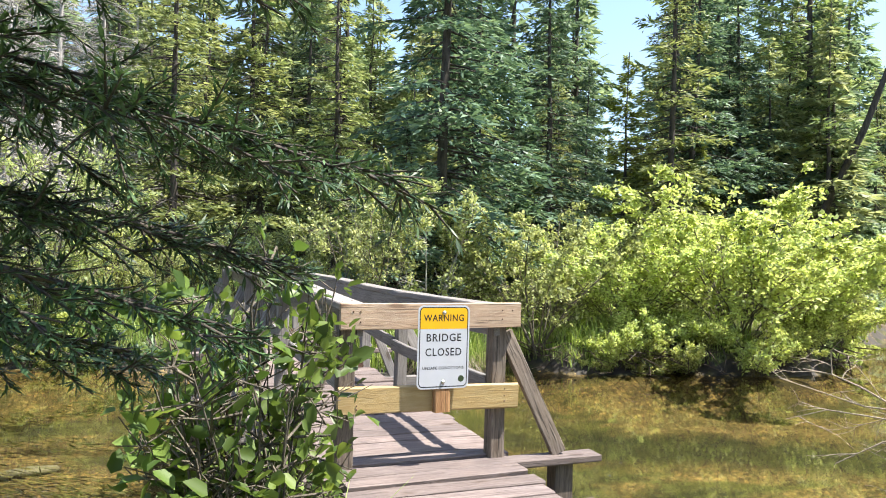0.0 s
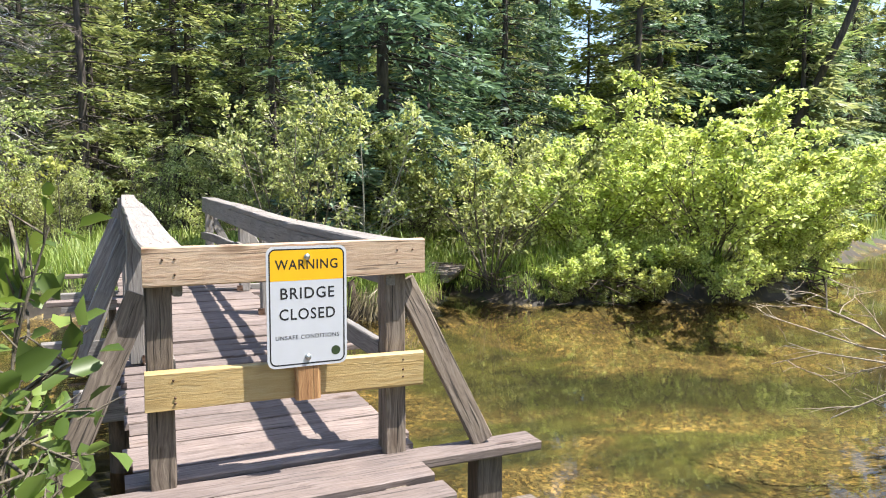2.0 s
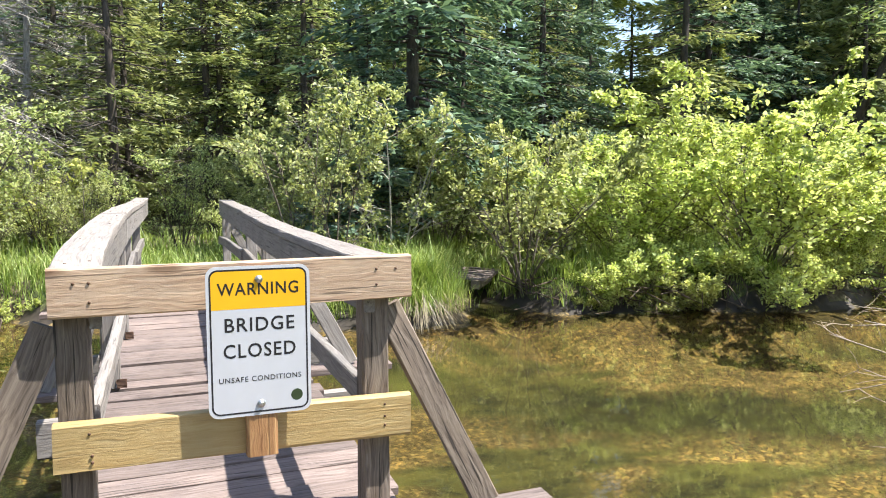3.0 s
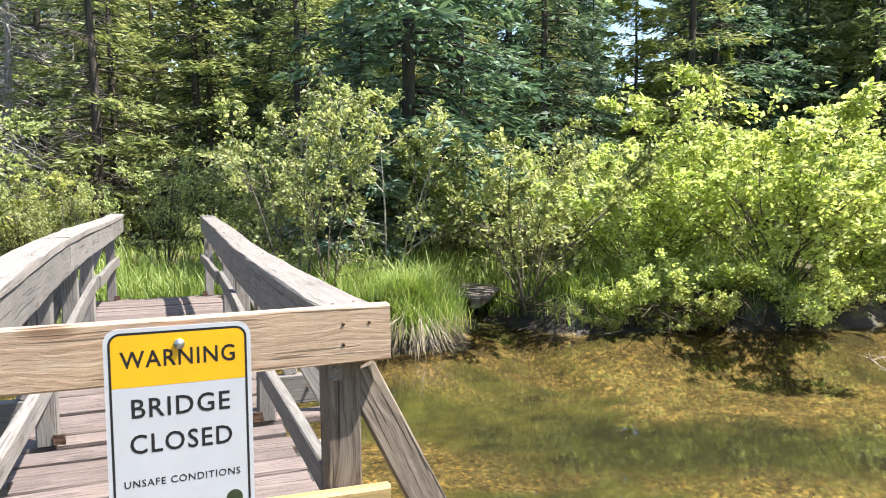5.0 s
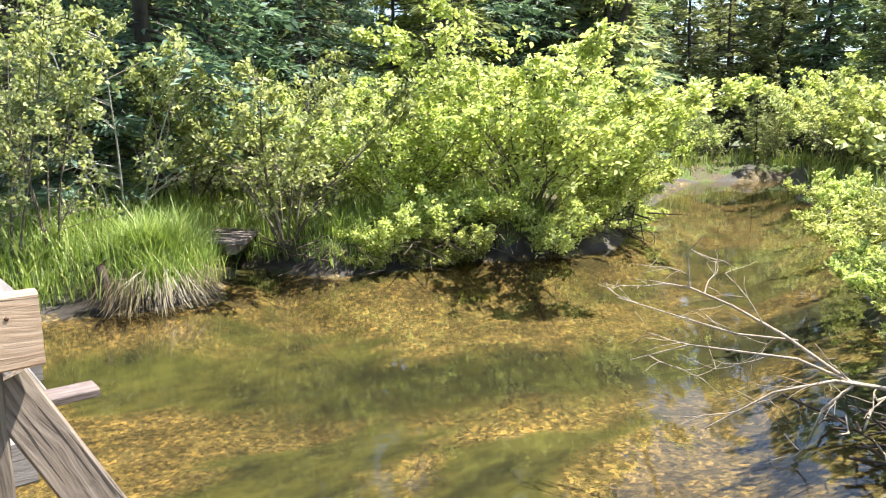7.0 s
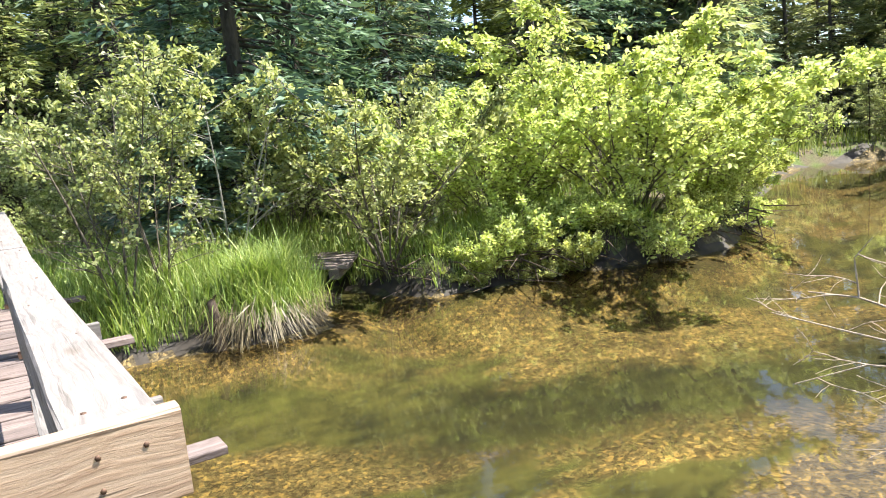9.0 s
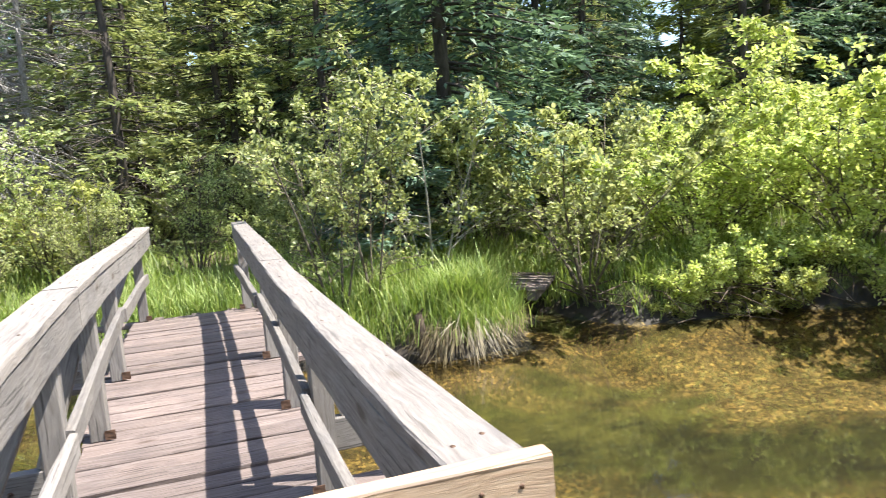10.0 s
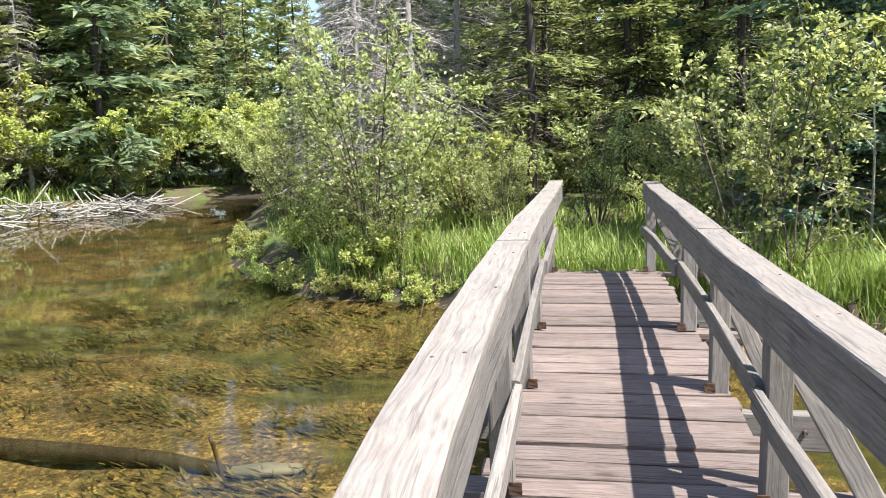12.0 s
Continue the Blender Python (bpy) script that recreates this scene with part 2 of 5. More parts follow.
def bed_mat():
    """Stream bed: golden sand and gravel, with drifts of dark weed and silt combed by the current."""
    m, nt, p = mat_new("stream_bed")
    t = nt.nodes.new("ShaderNodeTexCoord")
    mp = nt.nodes.new("ShaderNodeMapping")
    mp.inputs["Rotation"].default_value = (0, 0, radians(28))
    mp.inputs["Scale"].default_value = (0.6, 1.1, 1)
    nt.links.new(t.outputs["Object"], mp.inputs["Vector"])
    big = node(nt, "ShaderNodeTexNoise", Scale=0.55, Detail=3.0, Distortion=0.6)
    streak = node(nt, "ShaderNodeTexNoise", Scale=2.6, Detail=9.0, Roughness=0.76)
    for n in (big, streak):
        nt.links.new(mp.outputs["Vector"], n.inputs["Vector"])
    grit = node(nt, "ShaderNodeTexVoronoi", Scale=30.0)
    fine = node(nt, "ShaderNodeTexVoronoi", Scale=75.0)
    for n in (grit, fine):
        nt.links.new(t.outputs["Object"], n.inputs["Vector"])
    sand = ramp(nt, streak.outputs["Fac"], ((0.33, (0.040, 0.035, 0.021)), (0.46, (0.092, 0.078, 0.044)), (0.58, (0.158, 0.133, 0.076)), (0.72, (0.30, 0.25, 0.155))))
    peb = ramp(nt, grit.outputs["Color"], ((0.12, (0.40, 0.34, 0.28)), (0.6, (1.0, 0.96, 0.9)), (0.92, (2.2, 1.9, 1.35))))
    sift = ramp(nt, fine.outputs["Color"], ((0.15, (0.5, 0.46, 0.4)), (0.85, (1.35, 1.3, 1.2))))
    sand = mix(nt, mix(nt, sand, peb, 1.0, "MULTIPLY"), sift, 0.9, "MULTIPLY")
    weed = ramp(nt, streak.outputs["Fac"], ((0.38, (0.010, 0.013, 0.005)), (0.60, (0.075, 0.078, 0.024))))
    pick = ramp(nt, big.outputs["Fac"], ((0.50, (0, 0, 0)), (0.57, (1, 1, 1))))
    # the dark of deep water is painted into silt and weed, askew downstream
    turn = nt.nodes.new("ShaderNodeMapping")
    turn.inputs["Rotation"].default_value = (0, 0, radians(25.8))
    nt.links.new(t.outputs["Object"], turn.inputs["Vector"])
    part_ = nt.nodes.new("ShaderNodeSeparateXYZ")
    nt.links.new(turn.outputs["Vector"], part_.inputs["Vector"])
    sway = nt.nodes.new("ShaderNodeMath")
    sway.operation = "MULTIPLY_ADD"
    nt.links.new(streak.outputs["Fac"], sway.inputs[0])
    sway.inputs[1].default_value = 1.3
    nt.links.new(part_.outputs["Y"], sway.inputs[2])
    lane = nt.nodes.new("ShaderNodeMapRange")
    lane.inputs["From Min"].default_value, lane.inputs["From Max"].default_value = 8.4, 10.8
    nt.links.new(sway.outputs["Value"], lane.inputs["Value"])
    painted_dark = ramp(nt, lane.outputs["Result"], ((0.10, (0, 0, 0)), (0.32, (1, 1, 1)), (0.62, (1, 1, 1)), (0.9, (0, 0, 0))))
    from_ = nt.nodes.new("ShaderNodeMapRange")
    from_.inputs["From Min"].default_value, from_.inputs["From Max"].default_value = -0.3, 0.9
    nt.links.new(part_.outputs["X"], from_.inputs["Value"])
    painted_dark = mix(nt, painted_dark, from_.outputs["Result"], 1.0, "MULTIPLY")
    bed = mix(nt, mix(nt, sand, weed, pick), mix(nt, weed, (0.35, 0.38, 0.3), 1.0, "MULTIPLY"), painted_dark)
    nt.links.new(bed, p.inputs["Base Color"])
    p.inputs["Roughness"].default_value = 0.9
    bump(nt, streak.outputs["Fac"], 0.35, 0.04, p)
    return m


def water_mat():
    m, nt, p = mat_new("stream_water")
    nt.nodes.remove(p)
    t = nt.nodes.new("ShaderNodeTexCoord")
    mp = nt.nodes.new("ShaderNodeMapping")
    mp.inputs["Rotation"].default_value = (0, 0, radians(28))
    mp.inputs["Scale"].default_value = (0.7, 1.5, 1)
    nt.links.new(t.outputs["Object"], mp.inputs["Vector"])
    a = node(nt, "ShaderNodeTexNoise", Scale=1.6, Detail=2.0)
    b = node(nt, "ShaderNodeTexNoise", Scale=9.0, Detail=3.0)
    for n in (a, b):
        nt.links.new(mp.outputs["Vector"], n.inputs["Vector"])
    hgt = mix(nt, a.outputs["Fac"], b.outputs["Fac"], 0.16)
    bp = nt.nodes.new("ShaderNodeBump")
    bp.inputs["Strength"].default_value, bp.inputs["Distance"].default_value = 0.055, 0.04
    nt.links.new(hgt, bp.inputs["Height"])
    fr = node(nt, "ShaderNodeFresnel", IOR=1.33)
    nt.links.new(bp.outputs["Normal"], fr.inputs["Normal"])
    gl = nt.nodes.new("ShaderNodeBsdfGlossy")
    gl.inputs["Roughness"].default_value = 0.0
    nt.links.new(bp.outputs["Normal"], gl.inputs["Normal"])
    tr = nt.nodes.new("ShaderNodeBsdfTransparent")
    tr.inputs["Color"].default_value = (0.83, 0.79, 0.62, 1)
    ms = nt.nodes.new("ShaderNodeMixShader")
    nt.links.new(fr.outputs["Fac"], ms.inputs["Fac"])
    nt.links.new(tr.outputs["BSDF"], ms.inputs[1])
    nt.links.new(gl.outputs["BSDF"], ms.inputs[2])
    nt.links.new(ms.outputs["Shader"], nt.nodes["Material Output"].inputs["Surface"])
    return m


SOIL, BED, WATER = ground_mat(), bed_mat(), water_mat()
# wet bank margin, its colour darkened to include the undercut's shadow
MUD = plain("shaded_wet_mud", (0.030, 0.023, 0.017), 0.7, 0, 0.5, 9)
STONE = plain("pale_stone", (0.17, 0.17, 0.15), 0.8, 0, 0.25, 9)

# ---- building blocks ----


def quick_mesh(name, verts, quads, material, grain=None):
    verts = np.asarray(verts, dtype=np.float32).reshape(-1, 3)
    quads = np.asarray(quads, dtype=np.int32).reshape(-1, 4)
    me = bpy.data.meshes.new(name)
    me.vertices.add(len(verts))
    me.vertices.foreach_set("co", verts.ravel())
    me.loops.add(quads.size)
    me.loops.foreach_set("vertex_index", quads.ravel())
    me.polygons.add(len(quads))
    me.polygons.foreach_set("loop_start", np.arange(0, quads.size, 4, dtype=np.int32))
    me.update(calc_edges=True)
    me.materials.append(material)
    if grain is not None:
        a = me.attributes.new("grain", "FLOAT_VECTOR", "POINT")
        a.data.foreach_set("vector", np.asarray(grain, dtype=np.float32).ravel())
    return me


def thing(name, label, category, group="", at=(0, 0, 0), turn=0.0, kind=""):
    ob = new(name)
    ob.empty_display_size = 0.1
    ob.matrix_world = pose(*at, 0, 0, turn)
    return tagged(ob, label, category, group, kind)


def mesh_part(name, me, parent, label="", m=None):
    ob = new(name, me)
    ob.parent = parent
    if m is not None:
        ob.matrix_basis = m
    if label:
        ob["label"] = label
    return ob


def smooth(me):
    me.polygons.foreach_set("use_smooth", np.ones(len(me.polygons), dtype=bool))
    return me


def sweep_board(name, path, width, thick, material, side=(1, 0, 0), chamfer=0.005, rough_edge=0.0015, seed=0):
    """A sawn board swept along path (its centre line); width lies along side, thick across it."""
    rng = np.random.default_rng(seed)
    path = np.asarray(path, float)
    if len(path) == 2:
        path = path[0] + (path[1] - path[0]) * np.linspace(0, 1, 4)[:, None]
    tan = np.gradient(path, axis=0)
    tan /= np.linalg.norm(tan, axis=1)[:, None]
    s = np.asarray(side, float) - tan * (tan @ np.asarray(side, float))[:, None]
    s /= np.linalg.norm(s, axis=1)[:, None]
    u = np.cross(tan, s)
    w, h, c = width / 2, thick / 2, min(chamfer, thick * 0.3)
    ring = np.array([(w - c, h), (-w + c, h), (-w, h - c), (-w, -h + c), (-w + c, -h), (w - c, -h), (w, -h + c), (w, h - c)])
    along = np.concatenate([[0], np.cumsum(np.linalg.norm(np.diff(path, axis=0), axis=1))])
    k = len(path)
    jit = rng.normal(0, rough_edge, (k, 8, 2))
    r = ring[None] + jit
    v = path[:, None] + s[:, None] * r[:, :, :1] + u[:, None] * r[:, :, 1:]
    g = np.concatenate([np.broadcast_to(along[:, None, None], (k, 8, 1)), r], axis=2)
    f = []
    for i in range(k - 1):
        for j in range(8):
            f.append((i * 8 + j, i * 8 + (j + 1) % 8, i * 8 + 8 + (j + 1) % 8, i * 8 + 8 + j))
    f = np.array(f)[:, ::-1]
    e = (k - 1) * 8
    caps = [(0, 1, 2, 7), (2, 3, 6, 7), (3, 4, 5, 6), (e + 7, e + 2, e + 1, e), (e + 7, e + 6, e + 3, e + 2), (e + 6, e + 5, e + 4, e + 3)]
    me = quick_mesh(name, v.reshape(-1, 3), np.concatenate([f, np.array(caps)]), material, g.reshape(-1, 3))
    me.polygons.foreach_set("use_smooth", np.zeros(len(me.polygons), dtype=bool))
    return me


def tubes(paths, sides=5):
    """Vertices and quads of tapered tubes; each path is (points, radii)."""
    vs, fs, base = [], [], 0
    ang = np.linspace(0, 2 * np.pi, sides, endpoint=False)
    for pts, rad in paths:
        pts = np.asarray(pts, float)
        k = len(pts)
        tan = np.gradient(pts, axis=0)
        tan /= np.linalg.norm(tan, axis=1)[:, None] + 1e-9
        ref = np.where(np.abs(tan[:, 2:3]) > 0.9, np.array([[1.0, 0, 0]]), np.array([[0, 0, 1.0]]))
        a = np.cross(tan, ref)
        a /= np.linalg.norm(a, axis=1)[:, None] + 1e-9
        b = np.cross(tan, a)
        rad = np.asarray(rad, float)
        v = pts[:, None] + rad[:, None, None] * (np.cos(ang)[None, :, None] * a[:, None] + np.sin(ang)[None, :, None] * b[:, None])
        vs.append(v.reshape(-1, 3))
        i, j = np.meshgrid(np.arange(k - 1), np.arange(sides), indexing="ij")
        j2 = (j + 1) % sides
        f = np.stack([i * sides + j, i * sides + sides + j, i * sides + sides + j2, i * sides + j2], axis=-1).reshape(-1, 4)
        fs.append(f + base)
        base += k * sides
    return np.concatenate(vs), np.concatenate(fs)


def unit(v):
    return v / (np.linalg.norm(v, axis=-1, keepdims=True) + 1e-9)


def leaves(p, d, nrm, length, width, fold=0.12, belly=0.45):
    """One small rhombic blade for each point: base p, growing along d, facing nrm."""
    d, s = unit(d), unit(np.cross(d, nrm))
    n = np.cross(s, d)
    length, width = np.broadcast_to(length, len(p))[:, None], np.broadcast_to(width, len(p))[:, None]
    mid = p + d * length * belly + n * width * fold
    v = np.stack([p, mid + s * width / 2, p + d * length, mid - s * width / 2], axis=1)
    return v.reshape(-1, 3), np.arange(len(p) * 4).reshape(-1, 4)


def round_leaves(p, d, nrm, length, width, fold=0.15):
    """Ovate leaves of two halves each, folded along the midrib."""
    d, s = unit(d), unit(np.cross(d, nrm))
    n = np.cross(s, d)
    length, width = np.broadcast_to(length, len(p))[:, None], np.broadcast_to(width, len(p))[:, None]
    rib, tip = p + d * length * 0.5 - n * width * 0.05, p + d * length - n * length * 0.12
    a0, a1 = p + d * length * 0.22 + n * width * fold, p + d * length * 0.68 + n * width * fold
    v = np.stack([p, a0 + s * width * 0.44, a1 + s * width * 0.40, tip, a1 - s * width * 0.40, a0 - s * width * 0.44], axis=1)
    k = np.arange(len(p))[:, None] * 6
    return v.reshape(-1, 3), np.concatenate([k + np.array([0, 1, 2, 3]), k + np.array([0, 3, 4, 5])])


def join(*pairs):
    vs, fs, base = [], [], 0
    for v, f in pairs:
        vs.append(v)
        fs.append(f + base)
        base += len(v)
    return np.concatenate(vs), np.concatenate(fs)


# ---- plants ----


def conifer(name, label, seed, height, spread, needles, bark_mat, needle_mat, group, low=0.08, droop=0.35, dense=1.0, tuft=0.2, bare=0.0, girth=0.011, up_tips=0.15, bends=5):
    """Tapered trunk, whorls of drooping limbs and sprays of needles along them."""
    rng = np.random.default_rng(seed)
    t = thing(name, label, "tree", group)
    z = np.linspace(-0.3, height, 9)
    lean = np.cumsum(rng.normal(0, 0.035, (9, 2)), axis=0) * height / 9
    trunk = np.column_stack([lean, z])
    rad = np.maximum(height * girth * (1 - (z / height).clip(0, 1)) ** 0.85, 0.012)
    rad[0] *= 1.35
    me = quick_mesh("trunk", *tubes([(trunk, rad)], 9), bark_mat)
    mesh_part("trunk", smooth(me), t)
    limbs, tip_p, tip_d, tip_l = [], [], [], []
    count = int(height * 13 * dense)
    for i in range(count):
        u = low + (0.985 - low) * (i + rng.random()) / count
        reach = spread * ((1 - u) ** 0.75) * (0.55 + 0.6 * rng.random()) * min(1, (u - low) * 5 + 0.55)
        az = rng.random() * 2 * math.pi
        base = np.array([np.interp(u * height, z, trunk[:, 0]), np.interp(u * height, z, trunk[:, 1]), u * height])
        out = np.array([math.cos(az), math.sin(az), 0])
        side = np.array([-out[1], out[0], 0])
        s = np.linspace(0, 1, bends)
        rise = 0.35 * (u - 0.45)
        pts = base + out * (s * reach)[:, None] + side * (rng.normal(0, 0.09) * reach * s**2)[:, None]
        pts[:, 2] += reach * (rise * s - droop * s**2 + up_tips * s**3)
        limbs.append((pts, np.linspace(0.012 + 0.010 * reach, 0.003, bends)))
        if bare and rng.random() < bare:
            for _ in range(int(5 + 5 * reach)):
                q = 0.25 + 0.75 * rng.random()
                b0 = np.array([np.interp(q, s, pts[:, k]) for k in range(3)])
                dirn = unit(out * 0.5 + side * rng.choice([-1, 1]) * 0.8 + np.array([0, 0, rng.normal(-0.25, 0.3)]))
                ln = reach * 0.35 * (1.15 - q) + 0.12
                limbs.append((np.array([b0, b0 + dirn * ln * 0.5, b0 + dirn * ln + np.array([0, 0, -0.12 * ln])]), [0.009, 0.006, 0.003]))
            continue
        n = int(needles / count * (0.45 + 1.1 * reach / max(spread * 0.55, 0.1)) * (1 - 0.3 * bare))
        q = rng.random(n) ** 0.75 * 0.9 + 0.1
        pos = np.stack([np.interp(q, s, pts[:, k]) for k in range(3)], axis=1)
        lat = rng.normal(0, 1, n)
        width = reach * 0.30 * (1.12 - q)
        pos = pos + side * (lat * width)[:, None] + np.array([0, 0, 1.0]) * (-np.abs(lat) * width * 0.25 + rng.normal(0, 0.035, n) - 0.02)[:, None]
        dirn = out * 0.75 + side * np.sign(lat)[:, None] * (0.75 + 0.3 * rng.random((n, 1))) + rng.normal(0, 0.28, (n, 3))
        dirn[:, 2] -= droop * 0.7
        tip_p.append(pos)
        tip_d.append(dirn)
        tip_l.append(tuft * (0.55 + 0.8 * rng.random(n)) * (0.6 + 0.4 * min(1, reach)))
    tagged(mesh_part("limb_tangle", quick_mesh("limbs", *tubes(limbs, 3), bark_mat), t), kind="stuff")
    if tip_p:
        p, d, l = np.concatenate(tip_p), np.concatenate(tip_d), np.concatenate(tip_l)
        nrm = np.array([0, 0, 1.0]) + rng.normal(0, 0.55, (len(p), 3))
        mesh_part("crown", quick_mesh("crown", *leaves(p, d, nrm, l, l * 0.27, 0.2, 0.4), needle_mat), t)
    return t


def shrub(name, label, seed, height, spread, stems, leaf_count, leaf, bark_mat, leaf_mat_, group, arch=0.5, leaf_low=0.3, twig=0.45, stem_r=0.016, category="shrub", fine=3, ovate=False):
    """Many-stemmed bush: arching stems, side branches, twigs, and leaves set along the twigs."""
    rng = np.random.default_rng(seed)
    t = thing(name, label, category, group)
    paths, twigs, tw_a, tw_b = [], [], [], []
    for i in range(stems):
        az = 2 * math.pi * (i + 0.7 * rng.random()) / stems
        out = np.array([math.cos(az), math.sin(az), 0])
        side = np.array([-out[1], out[0], 0])
        h = height * (0.62 + 0.42 * rng.random())
        r = spread * (0.25 + 0.85 * rng.random() ** 0.8)
        s = np.linspace(0, 1, 7)
        pts = out * (r * s ** (1.0 + arch))[:, None] + side * (rng.normal(0, 0.12) * r * np.sin(s * 3))[:, None]
        pts[:, 2] = h * (s - 0.28 * arch * (r / spread) * s**2) - 0.12 * (1 - s)
        pts += np.cumsum(rng.normal(0, 0.02 * height * 0.3, (7, 3)), axis=0) * s[:, None]
        pts[:, :2] += out[:2] * 0.1 * spread * rng.random()
        paths.append((pts, np.linspace(stem_r * (0.7 + 0.6 * rng.random()), 0.003, 7)))
        for _ in range(int(7 + 4 * height)):
            q = 0.22 + 0.75 * rng.random()
            b0 = np.array([np.interp(q, s, pts[:, k]) for k in range(3)])
            d = unit(out * rng.normal(0.45, 0.5) + side * rng.normal(0, 0.8) + np.array([0, 0, 0.35 + 0.35 * rng.random()]))
            ln = (0.20 + 0.30 * rng.random()) * height * twig * (1.25 - 0.6 * q)
            b1 = b0 + d * ln * 0.55 + rng.normal(0, 0.03, 3)
            b2 = b0 + d * ln + rng.normal(0, 0.05, 3) + np.array([0, 0, -0.06 * ln])
            twigs.append((np.array([b0, b1, b2]), [0.0065, 0.0045, 0.002]))
            for a, b in ((b0 + (b1 - b0) * 0.3, b1), (b1, b2)):
                tw_a.append(a)
                tw_b.append(b)
            for _ in range(fine):
                c0 = b0 + (b2 - b0) * (0.3 + 0.65 * rng.random())
                c1 = c0 + unit(d + rng.normal(0, 0.75, 3)) * ln * (0.25 + 0.25 * rng.random())
                twigs.append((np.array([c0, c1]), [0.0035, 0.0015]))
                tw_a.append(c0)
                tw_b.append(c1)
    tagged(mesh_part("stem_tangle", quick_mesh("stems", *join(tubes(paths, 5), tubes(twigs, 3)), bark_mat), t), kind="stuff")
    a, b = np.array(tw_a), np.array(tw_b)
    keep = (a[:, 2] > leaf_low * height * rng.random(len(a)))
    a, b = a[keep], b[keep]
    far_out = np.hypot(a[:, 0], a[:, 1]) / spread + 0.6 * a[:, 2] / height
    weight = (rng.random(len(a)) ** 2.4 + 0.05) * (0.35 + far_out**1.5)
    idx = rng.choice(len(a), leaf_count, p=weight / weight.sum())
    q = rng.random(leaf_count)[:, None]
    p = a[idx] + (b[idx] - a[idx]) * q + rng.normal(0, leaf * 0.5, (leaf_count, 3))
    d = unit(b[idx] - a[idx]) + rng.normal(0, 0.75, (leaf_count, 3))
    nrm = np.array([0, 0, 1.0]) + rng.normal(0, 0.65, (leaf_count, 3))
    ln = leaf * (0.6 + 0.7 * rng.random(leaf_count))
    mesh_part("crown", quick_mesh("crown", *(round_leaves(p, d, nrm, ln, ln * 0.66) if ovate else leaves(p, d, nrm, ln, ln * 0.62, 0.18)), leaf_mat_), t)
    return t


def blades(pts, height, rng, width=0.007, lean=0.35, segs=2):
    """Grass blades of two bent pieces each, rooted at pts."""
    n = len(pts)
    az = rng.random(n) * 2 * np.pi
    out = np.stack([np.cos(az), np.sin(az), np.zeros(n)], axis=1)
    side = np.stack([-out[:, 1], out[:, 0], np.zeros(n)], axis=1)
    h = np.broadcast_to(height, n) * (0.55 + 0.7 * rng.random(n))
    bend = (lean * (0.2 + 1.2 * rng.random(n)) * h)[:, None]
    w = (width * (0.7 + 0.6 * rng.random(n)))[:, None]
    up = np.array([0, 0, 1.0])
    m = pts + out * bend * 0.3 + up * (h * 0.55)[:, None]
    tip = pts + out * bend + up * (h * (1 - 0.25 * rng.random(n)))[:, None]
    v = np.stack([pts - side * w, pts + side * w, m + side * w * 0.85, m - side * w * 0.85, tip + side * w * 0.15, tip - side * w * 0.15], axis=1)
    k = np.arange(n)[:, None] * 6
    f = np.concatenate([k + np.array([0, 1, 2, 3]), k + np.array([3, 2, 4, 5])])
    return v.reshape(-1, 3), f

# ---- ground, stream bed and water ----
WATER_Z = -0.6
RIVER = np.array([
    (23.8, 13.2), (22, 14.6), (19, 14.0), (15, 11.6), (12.4, 9.9), (10.3, 9.0), (9.2, 8.9), (8.0, 9.65), (7.0, 9.75), (6.2, 9.9), (5.9, 10.7),
    (5.6, 11.4), (5.1, 10.4), (4.7, 9.75), (4.0, 9.7), (3.23, 10.0), (2.83, 9.95), (2.2, 10.5), (0.6, 11.2), (-0.5, 12.0), (-2.0, 12.2), (-3.4, 13.4), (-4.6, 15.0),
    (-6.5, 19), (-9, 26), (-11, 31), (-13, 33.4), (-15.6, 33.8), (-16.4, 31.5), (-14.2, 29), (-15.3, 25), (-15.4, 21), (-13, 15.5), (-9, 9.5), (-4, 4.6), (-1, 3.3),
    (0.4, 3.5), (1.0, 3.9), (2.2, 3.85), (2.6, 3.4), (3.2, 3.0), (4.2, 2.9), (5.4, 3.55), (6.4, 3.9), (7.5, 4.4), (10, 5.4), (14, 7.2), (18, 9.2), (20, 10.8), (22.4, 11.7)], float)


def shore(px, py):
    """Signed distance to the waterline: positive on land."""
    px, py = np.asarray(px, float), np.asarray(py, float)
    best, inside = np.full(px.shape, 1e9), np.zeros(px.shape, bool)
    for (x0, y0), (x1, y1) in zip(RIVER, np.roll(RIVER, -1, axis=0)):
        dx, dy = x1 - x0, y1 - y0
        u = np.clip(((px - x0) * dx + (py - y0) * dy) / (dx * dx + dy * dy), 0, 1)
        best = np.minimum(best, np.hypot(px - x0 - u * dx, py - y0 - u * dy))
        cross = ((y0 > py) != (y1 > py)) & (px < dx * (py - y0) / (dy if dy else 1e-9) + x0)
        inside ^= cross
    return np.where(inside, -best, best)


def ease(a, b, x):
    u = np.clip((x - a) / (b - a), 0, 1)
    return u * u * (3 - 2 * u)


